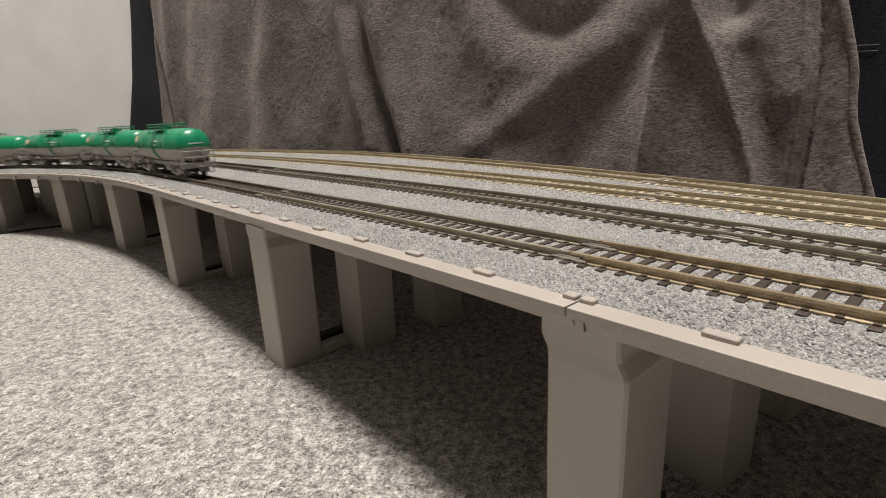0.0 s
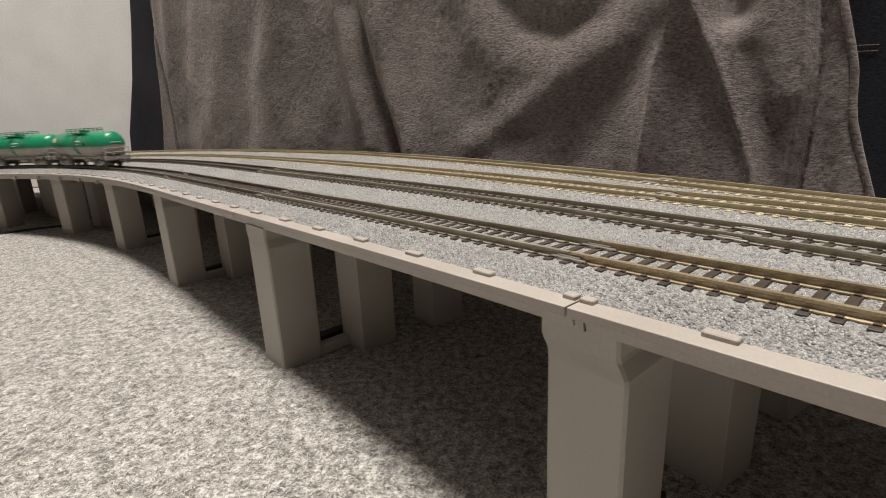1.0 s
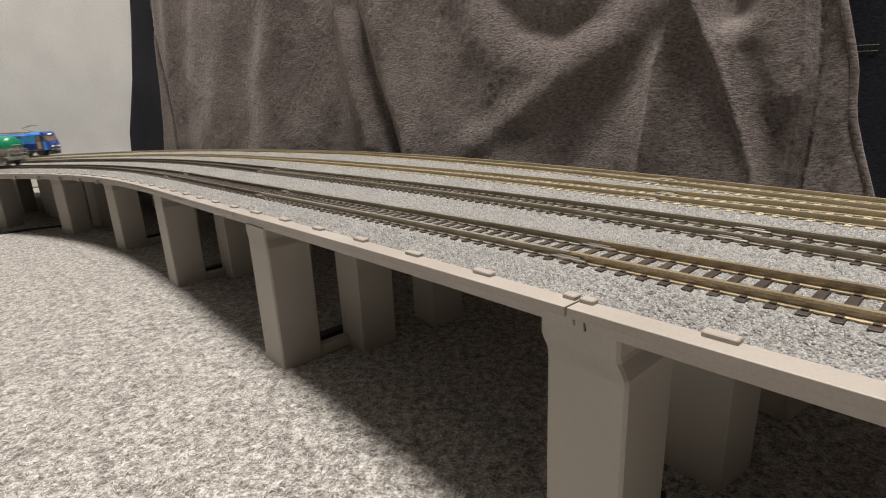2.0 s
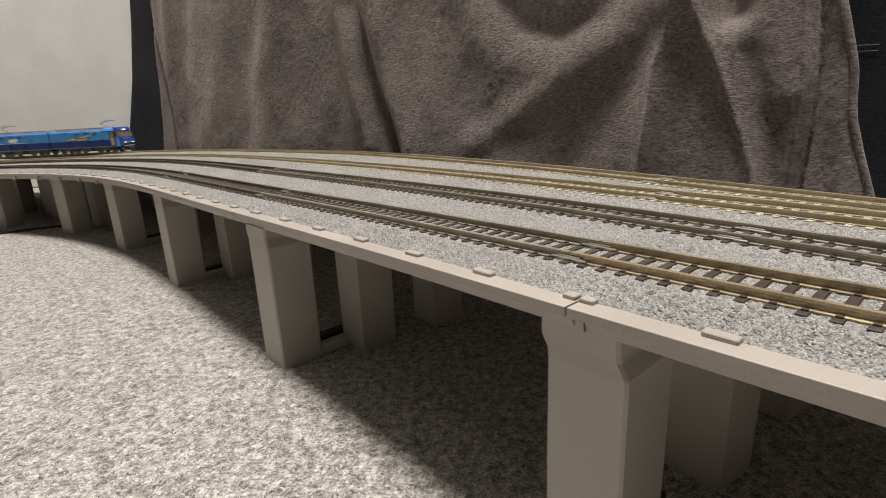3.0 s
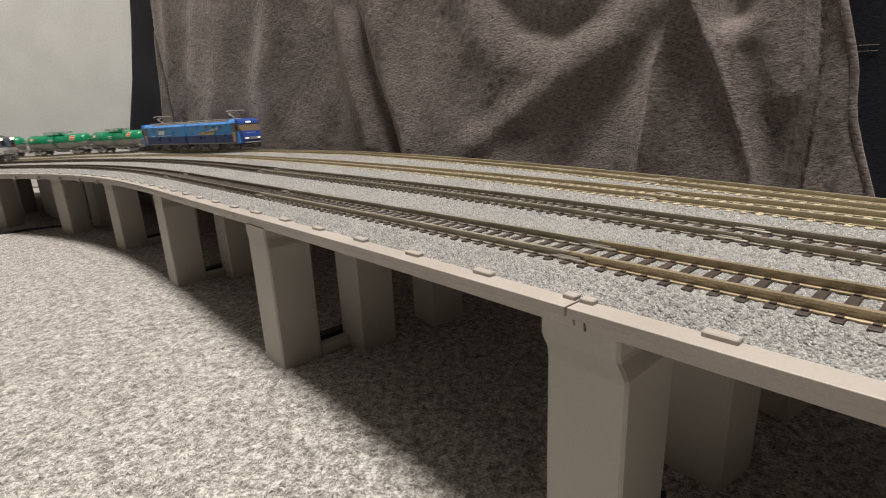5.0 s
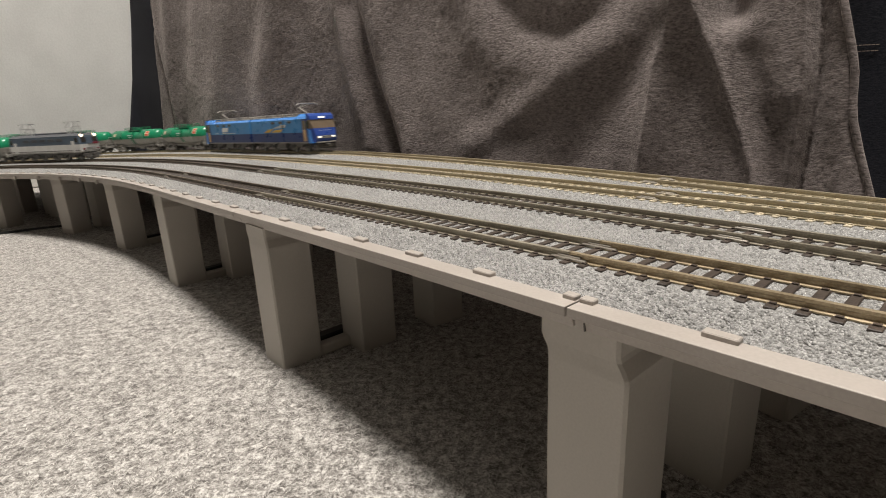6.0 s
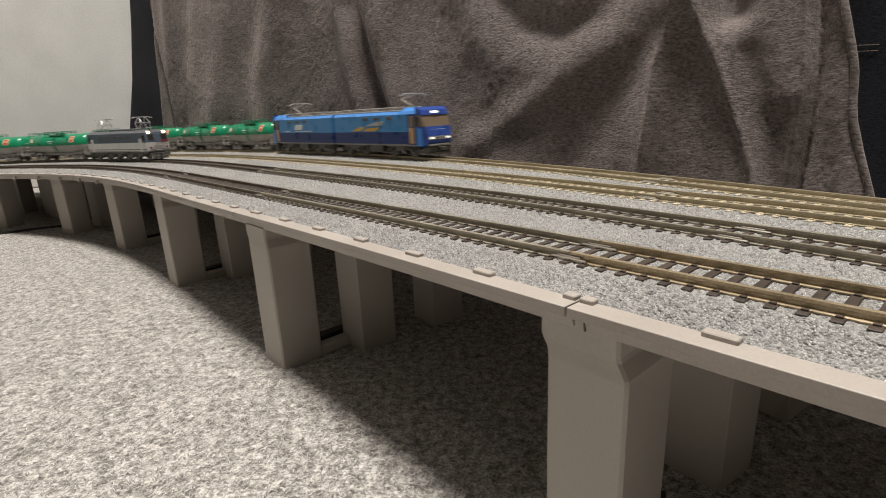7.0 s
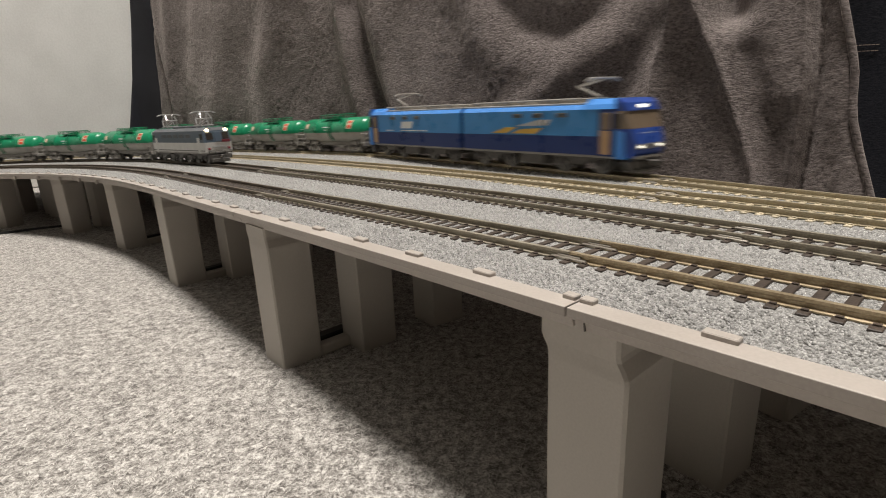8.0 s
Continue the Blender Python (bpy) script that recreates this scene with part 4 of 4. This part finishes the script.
def build_blue_loco():
    top = tagged(new("electric_locomotive"), "two-section blue model electric locomotive with lit headlights", "locomotive")
    W = 9.3

    def shell(name, mat, z0, z1, x0, x1, w0, w1, words=""):
        bm = bmesh.new()
        c = 0.5
        loft(bm, [[(x, y, z) for x, y in ((x0, -w + c), (x0 + c, -w), (x1 - c, -w), (x1, -w + c), (x1, w - c), (x1 - c, w), (x0 + c, w), (x0, w - c))] for z, w in ((z0, w0), (z1, w1))])
        return part(name, bm, mat, top, words)
    for sx in (-1, 1):
        a, b = (1.1, 69.0) if sx > 0 else (-69.0, -1.1)
        shell("lower_side", LOCO_NAVY, 6.5, 12.5, a, b, W, W, "navy lower body side")
        shell("upper_side", LOCO_BLUE, 12.5, 20.9, a, b, W - 0.02, W - 0.12, "mid-blue upper body side")
        shell("roof_shoulder", LOCO_SKY, 20.9, 22.4, a, b, W - 0.1, W - 1.3, "sky-blue roof shoulder")
        bm = bmesh.new()
        cx = sx * 35
        box(bm, (cx, 0, 22.7), (66, 13.5, 0.8), 0.2)
        for i in range(5):
            box(bm, (cx - 26 + i * 12.5, (-1) ** i * 1.6, 23.6), (8.5, 7.5, 1.8), 0.3)
        rod(bm, (cx - 31, -5.2, 24.4), (cx + 24, -5.2, 24.4), 0.35)
        rod(bm, (cx - 31, 4.2, 24.0), (cx + 24, 4.2, 24.0), 0.35)
        for i in range(7):
            rod(bm, (cx - 28 + 8.5 * i, -5.2, 22.9), (cx - 28 + 8.5 * i, -5.2, 24.4), 0.6, 8)
        part("roof_equipment", bm, LOCO_ROOF, top)
        single_arm_pantograph(top, sx * 58, 24.3, -1)
        # cab: a lofted nose, sloped in profile and narrowing
        def prism(name, mat, prof, w_in, w_out, words="", lift=0.0):
            bm = bmesh.new()
            def wid(x):
                t = max(0.0, (x - 75.5) / (81.5 - 75.5))
                return (w_in + (w_out - w_in) * t * t) + lift
            loft(bm, [[(sx * x, -wid(x), z) for x, z in prof], [(sx * x, wid(x), z) for x, z in prof]])
            return part(name, bm, mat, top, words)
        prism("cab_lower", LOCO_NAVY, [(69.0, 6.3), (75.5, 6.3), (75.5, 21.0), (69.0, 21.0)], W, W, "navy cab side")
        prism("nose", LOCO_VIOLET, [(75.5, 6.2), (80.6, 6.2), (81.6, 8.0), (81.7, 10.2), (80.2, 14.8), (75.5, 14.8)], W, 7.7, "deep blue sloping nose")
        prism("nose_corner", LOCO_SKY, [(75.3, 5.6), (78.6, 5.6), (78.0, 13.6), (75.3, 14.8)], W + 0.12, 9.0, "sky-blue nose corner")
        prism("windscreen", SCREEN_REFLECT, [(75.5, 14.8), (80.2, 14.8), (78.2, 20.2), (75.5, 20.2)], W - 0.1, 7.9, "windscreen with a brown reflection in its colour")
        prism("cab_roof", LOCO_VIOLET if sx > 0 else LOCO_SKY, [(75.0, 20.2), (78.6, 20.2), (77.6, 22.6), (75.4, 24.0), (74.5, 24.0)], W - 0.1, 7.6, "blue cab roof brow")
        bm = bmesh.new()
        c = 0.6
        loft(bm, [[(sx * x, y, z) for x, y in ((62.5, -w + c), (63.1, -w), (74.6, -w), (75.2, -w + c), (75.2, w - c), (74.6, w), (63.1, w), (62.5, w - c))] for z, w in ((20.9, W + 0.05), (22.4, W - 0.7), (24.1, W - 3.0))])
        part("cab_roof_cap", bm, LOCO_SKY, top, "sky-blue cab roof")
        for y in (-1, 1):
            bm = bmesh.new()
            box(bm, (sx * 81.0, y * 5.2, 9.3), (1.9, 2.8, 0.9), 0.2)
            part("headlight", bm, HEADLIGHT if sx > 0 else SILVER, top, "lit headlight" if sx > 0 else "unlit headlight")
        bm = bmesh.new()
        box(bm, (sx * 81.0, 0, 9.3), (1.7, 14.4, 1.8), 0.3)
        part("light_band", bm, SILVER, top, "silver headlight band")
        bm = bmesh.new()
        box(bm, (sx * 78.0, 0, 21.5), (1.7, 4.0, 1.0), 0.3)
        part("roof_headlight", bm, HEADLIGHT if sx > 0 else SILVER, top, "roof headlight")
        bm = bmesh.new()
        box(bm, (sx * 80.2, 0, 13.2), (1.0, 9.0, 0.5), 0.1)
        part("nose_stripe", bm, WHITE_INK, top, "pale nose stripe")
        bm = bmesh.new()
        box(bm, (sx * 79.0, 0, 3.6), (3.4, 15.0, 3.4), 0.6)
        for y in (-7.2, 7.2):
            rod(bm, (sx * 80.8, y, 6.0), (sx * 80.8, y, 1.6), 0.3)
        box(bm, (sx * 83.2, 0, 4.2), (4.2, 1.8, 1.8), 0.3)
        box(bm, (sx * 80.0, 0, 1.7), (3.0, 13.6, 1.0), 0.2)
        part("snowplough", bm, BOGIE_DARK, top)
        bm = bmesh.new()
        box(bm, (sx * 81.2, 0, 6.0), (1.2, 14.0, 0.8), 0.2)
        part("skirt_trim", bm, FRAME_GREY, top)
        for y in (-1, 1):
            bm = bmesh.new()
            box(bm, (sx * 71.6, y * (W + 0.06), 10.6), (3.6, 0.35, 7.4), 0.1)
            part("cab_door", bm, DOOR_REFLECT, top, "cab door with a tan reflection in its colour")
            bm = bmesh.new()
            box(bm, (sx * 71.6, y * (W + 0.05), 17.2), (3.6, 0.3, 5.2), 0.1)
            part("door_window", bm, SCREEN_REFLECT, top, "door window with a brown reflection in its colour")
            bm = bmesh.new()
            box(bm, (sx * 75.6, y * (W + 0.0), 17.3), (2.6, 0.35, 4.4), 0.1)
            part("side_window", bm, GLASS_TAN, top, "dark cab side window")
            for x in (33, 43, 54):
                bm = bmesh.new()
                box(bm, (sx * x, y * (W - 0.04), 19.3), (4.6, 0.4, 1.5), 0.15)
                for i in range(3):
                    box(bm, (sx * x, y * (W + 0.16), 18.85 + 0.45 * i), (4.4, 0.12, 0.16))
                part("vent", bm, BOGIE_DARK, top, "dark grille")
            if sx < 0:
                bm = bmesh.new()
                plate(bm, [(-47, 14.4), (-37.6, 14.4), (-36.2, 17.6), (-45.6, 17.6)], y * (W + 0.02) - 0.1, y * (W + 0.02) + 0.1)
                part("emblem", bm, WHITE_INK, top, "white slanted emblem")
                bm = bmesh.new()
                box(bm, (-36, y * (W + 0.02), 13.4), (22, 0.2, 0.4))
                box(bm, (-57, y * (W + 0.02), 13.4), (7, 0.2, 0.4))
                part("stripe", bm, WHITE_INK, top, "thin white stripe")
            else:
                bm = bmesh.new()
                plate(bm, [(19, 13.0), (27, 13.0), (33, 15.2), (27, 15.2)], y * (W + 0.02) - 0.1, y * (W + 0.02) + 0.1)
                plate(bm, [(30, 13.0), (42, 13.0), (45.5, 15.0), (35, 14.6)], y * (W + 0.02) - 0.12, y * (W + 0.02) + 0.12)
                part("swoosh", bm, ORANGE_INK, top, "amber swoosh emblem")
                bm = bmesh.new()
                plate(bm, [(32, 15.6), (44, 17.9), (49.5, 17.9), (48.0, 15.9)], y * (W + 0.02) - 0.14, y * (W + 0.02) + 0.14)
                part("swoosh_shadow", bm, SILVER, top, "grey emblem stroke")
        # sole bar and equipment boxes
        bm = bmesh.new()
        box(bm, (sx * 38, 0, 6.1), (74, 17.2, 0.9), 0.15)
        part("sole_bar", bm, LOCO_ROOF, top)
        bm = bmesh.new()
        box(bm, (sx * 39.5, 0, 4.2), (12, 16.4, 4.4), 0.5)
        part("equipment_box", bm, BOGIE_DARK, top)
        loco_bogie(top, sx * 60, 16.0, 2)
        loco_bogie(top, sx * 18, 16.0, 2)
    bm = bmesh.new()
    for i in range(4):
        box(bm, (-0.9 + 0.6 * i, 0, 14), (0.35, 15.4, 15), 0.1)
    part("gangway_bellows", bm, LOCO_NAVY, top)
    top.scale = (1.12, 1.12, 1.12)
    return top


def diamond_pantograph(parent, x, z):
    bm = bmesh.new()
    for y in (-4, 4):
        for xx in (-4, 4):
            rod(bm, (x + xx, y, z - 1.4), (x + xx, y, z), 0.55, 8)
        rod(bm, (x - 5.5, y, z), (x + 5.5, y, z), 0.3)
        rod(bm, (x - 2.5, y, z), (x - 4.6, y * 0.9, z + 4.2), 0.34)
        rod(bm, (x + 2.5, y, z), (x + 4.6, y * 0.9, z + 4.2), 0.34)
        rod(bm, (x - 4.6, y * 0.9, z + 4.2), (x - 0.6, y * 0.6, z + 8.2), 0.3)
        rod(bm, (x + 4.6, y * 0.9, z + 4.2), (x + 0.6, y * 0.6, z + 8.2), 0.3)
    for sx in (-1, 1):
        rod(bm, (x + sx * 5.5, -4, z), (x + sx * 5.5, 4, z), 0.3)
        rod(bm, (x + sx * 4.6, -3.6, z + 4.2), (x + sx * 4.6, 3.6, z + 4.2), 0.3)
        rod(bm, (x + sx * 2.5, -4, z), (x + sx * 4.6, 3.6, z + 4.2), 0.16)
        rod(bm, (x + sx * 1.2, -6.0, z + 8.4), (x + sx * 1.2, 6.0, z + 8.4), 0.3)
        for y in (-1, 1):
            rod(bm, (x + sx * 1.2, y * 6.0, z + 8.4), (x + sx * 1.2, y * 8.0, z + 7.6), 0.24)
    part("pantograph", bm, SILVER, parent, "silver diamond pantograph, raised")


def build_grey_loco():
    top = tagged(new("electric_locomotive"), "cream and steel-blue model electric locomotive with warm headlights", "locomotive")
    W, H = 9.2, 51.5

    def shell(name, mat, z0, z1, w0, w1, e0, e1, words=""):
        bm = bmesh.new()
        c = 0.9
        loft(bm, [[(x, y, z) for x, y in ((-h, -w + c), (-h + c, -w), (h - c, -w), (h, -w + c), (h, w - c), (h - c, w), (-h + c, w), (-h, w - c))] for z, w, h in ((z0, w0, e0), (z1, w1, e1))])
        part(name, bm, mat, top, words)
    shell("sole_bar", FRAME_GREY, 6.4, 7.3, W - 0.3, W - 0.3, H - 0.5, H - 0.5)
    shell("lower_body", EF_CREAM, 7.3, 13.4, W, W, H, H + 0.2, "cream lower body")
    shell("upper_body", EF_BLUE, 13.4, 20.6, W - 0.02, W - 0.15, H + 0.18, H - 1.2, "steel-blue upper body")
    shell("roof", EF_ROOF, 20.6, 22.6, W - 0.1, W - 3.2, H - 1.2, H - 2.6, "dark grey roof")
    bm = bmesh.new()
    for x in (-14, 0, 14):
        box(bm, (x, 0, 23.2), (11, 7, 1.6), 0.4)
    for y in (-5.0, 5.0):
        rod(bm, (-44, y, 23.2), (44, y, 23.2), 0.3)
    part("roof_equipment", bm, EF_ROOF, top)
    for x in (-33, 33):
        diamond_pantograph(top, x, 24.0)
    for y in (-1, 1):
        bm = bmesh.new()
        box(bm, (0, y * (W + 0.03), 8.4), (2 * H - 2, 0.2, 0.5))
        part("side_stripe", bm, BOGIE_DARK, top, "dark lower stripe")
        for x in (-24, -12, 0, 12, 24):
            bm = bmesh.new()
            box(bm, (x, y * (W - 0.06), 17.6), (8.5, 0.4, 2.4), 0.15)
            for i in range(5):
                box(bm, (x, y * (W + 0.14), 16.8 + 0.42 * i), (8.2, 0.12, 0.14))
            part("vent", bm, EF_ROOF, top, "dark louvred vent")
        for sx in (-1, 1):
            bm = bmesh.new()
            box(bm, (sx * 41.5, y * (W + 0.02), 11.6), (4.2, 0.3, 9.5), 0.1)
            part("cab_door", bm, EF_CREAM, top, "cream cab door")
            bm = bmesh.new()
            box(bm, (sx * 46.8, y * (W - 0.02), 17.0), (3.8, 0.3, 3.6), 0.1)
            part("side_window", bm, GLASS_TAN, top, "dark cab side window")
    for sx in (-1, 1):
        tilt = Euler((0, sx * radians(-9.5), 0)).to_matrix()
        for y in (-5.3, 5.3):
            bm = bmesh.new()
            box(bm, (sx * (H - 0.35), y, 17.2), (0.5, 4.4, 4.2), 0.15, tilt)
            part("windscreen", bm, GLASS_TAN, top, "dark windscreen pane")
        bm = bmesh.new()
        box(bm, (sx * (H - 0.05), 0, 16.6), (0.7, 4.6, 6.2), 0.2, Euler((0, sx * radians(-9.5), 0)).to_matrix())
        part("front_door", bm, EF_BLUE, top, "steel-blue front door")
        for y in (-6.2, 6.2):
            bm = bmesh.new()
            rod(bm, (sx * (H - 2.0), y, 20.8), (sx * (H - 0.2), y, 20.8), 1.0, 14)
            part("headlight", bm, HEADLIGHT_WARM if sx > 0 else SILVER, top, "warm lit headlight" if sx > 0 else "unlit headlight")
        bm = bmesh.new()
        box(bm, (sx * (H + 0.35), 5.0 * sx, 14.0), (0.4, 5.6, 1.7), 0.1)
        part("train_plate", bm, MAROON, top, "dark red plate")
        bm = bmesh.new()
        box(bm, (sx * (H + 0.3), 0, 10.6), (0.4, 9.0, 0.9), 0.1)
        part("name_bar", bm, SILVER, top, "silver bar")
        for y in (-6.6, 6.6):
            bm = bmesh.new()
            box(bm, (sx * (H + 0.3), y, 9.4), (0.8, 1.8, 1.4), 0.3)
            part("marker_light", bm, MAROON, top, "small unlit marker light")
        bm = bmesh.new()
        box(bm, (sx * (H - 0.5), 0, 4.4), (2.6, 15.4, 2.6), 0.4)
        box(bm, (sx * (H + 0.2), 0, 2.2), (2.0, 12.0, 2.4), 0.3)
        box(bm, (sx * (H + 2.4), 0, 4.6), (4.2, 1.8, 1.8), 0.3)
        for y in (-7.4, -3.4, 3.4, 7.4):
            rod(bm, (sx * (H + 0.9), y, 8.2), (sx * (H + 0.9), y, 3.0), 0.25)
        rod(bm, (sx * (H + 0.9), -7.6, 8.0), (sx * (H + 0.9), 7.6, 8.0), 0.25)
        part("buffer_beam", bm, BOGIE_DARK, top)
    for x in (-34, 0, 34):
        loco_bogie(top, x, 18.0, 2, 3.7)
    bm = bmesh.new()
    for x in (-17, 17):
        box(bm, (x, 0, 3.8), (9, 15, 3.6), 0.4)
    part("equipment_box", bm, BOGIE_DARK, top)
    top.scale = (0.90, 0.97, 1.02)
    return top


# ---------------------------------------------------------------- trains in motion
WAGON_PITCH = 86.0


def rides(line, s, reach, facing):
    """Pose of a vehicle centred at s whose bogies are reach to either side. facing -1: its front looks back along the line."""
    a, b = line.at(s + reach * facing) * MM, line.at(s - reach * facing) * MM
    d = (a - b).normalized()
    q = d.to_track_quat("X", "Z")
    return Matrix.LocRotScale((a + b) / 2, q, None)


def leaving(t):
    """Tail end of the goods train that runs away on the nearest line."""
    return 313.8 + 135.7 * t


def blue_front(t):
    return 1083.0 - 93.70 * t - 2.142 * t * t


def grey_front(t):
    return 1340.3 - 104.87 * t


VEHICLES = []


def build_trains():
    wagon = build_tank_wagon()
    first = True

    def next_wagon():
        nonlocal first
        if first:
            first = False
            return wagon
        return copy_thing(wagon, pose(0, 0, 0))
    for i in range(7):
        VEHICLES.append((next_wagon(), 0, leaving, 39.5 + i * WAGON_PITCH, 25.0, 1))
    VEHICLES.append((build_blue_loco(), 3, blue_front, 91.0, 67.2, -1))
    for i in range(7):
        VEHICLES.append((next_wagon(), 3, blue_front, 184.5 + 43.0 + i * WAGON_PITCH, 25.0, -1))
    VEHICLES.append((build_grey_loco(), 1, grey_front, 49.0, 31.6, -1))
    for i in range(6):
        VEHICLES.append((next_wagon(), 1, grey_front, 99.0 + 43.0 + i * WAGON_PITCH, 25.0, -1))


def motions():
    for ob, k, law, back, reach, facing in VEHICLES:
        rows = []
        for i in range(81):
            t = i * 0.1
            rows.append((t, rides(LINES[k], law(t) + back, reach, facing)))
        walk(ob, rows)
        # the wheelsets roll
        for wheel in [c for c in ob.children_recursive if c.name.startswith("wheelset")]:
            at = wheel.location.copy()
            radius = at.z / MM * ob.scale[0]
            angle, last, turns = 0.0, law(0.0), []
            for i in range(241):
                t = i / 30.0
                angle += max(-1.45, min(1.45, (law(t) - last) * facing / radius))
                last = law(t)
                turns.append((t, Matrix.LocRotScale(at, Euler((0, angle, 0)), None)))
            walk(wheel, turns)


build_room()
build_blanket()
build_trains()
for number in range(4):
    build_viaduct(number)
build_piers()
build_cable()
for number in range(4):
    build_track(number)
motions()
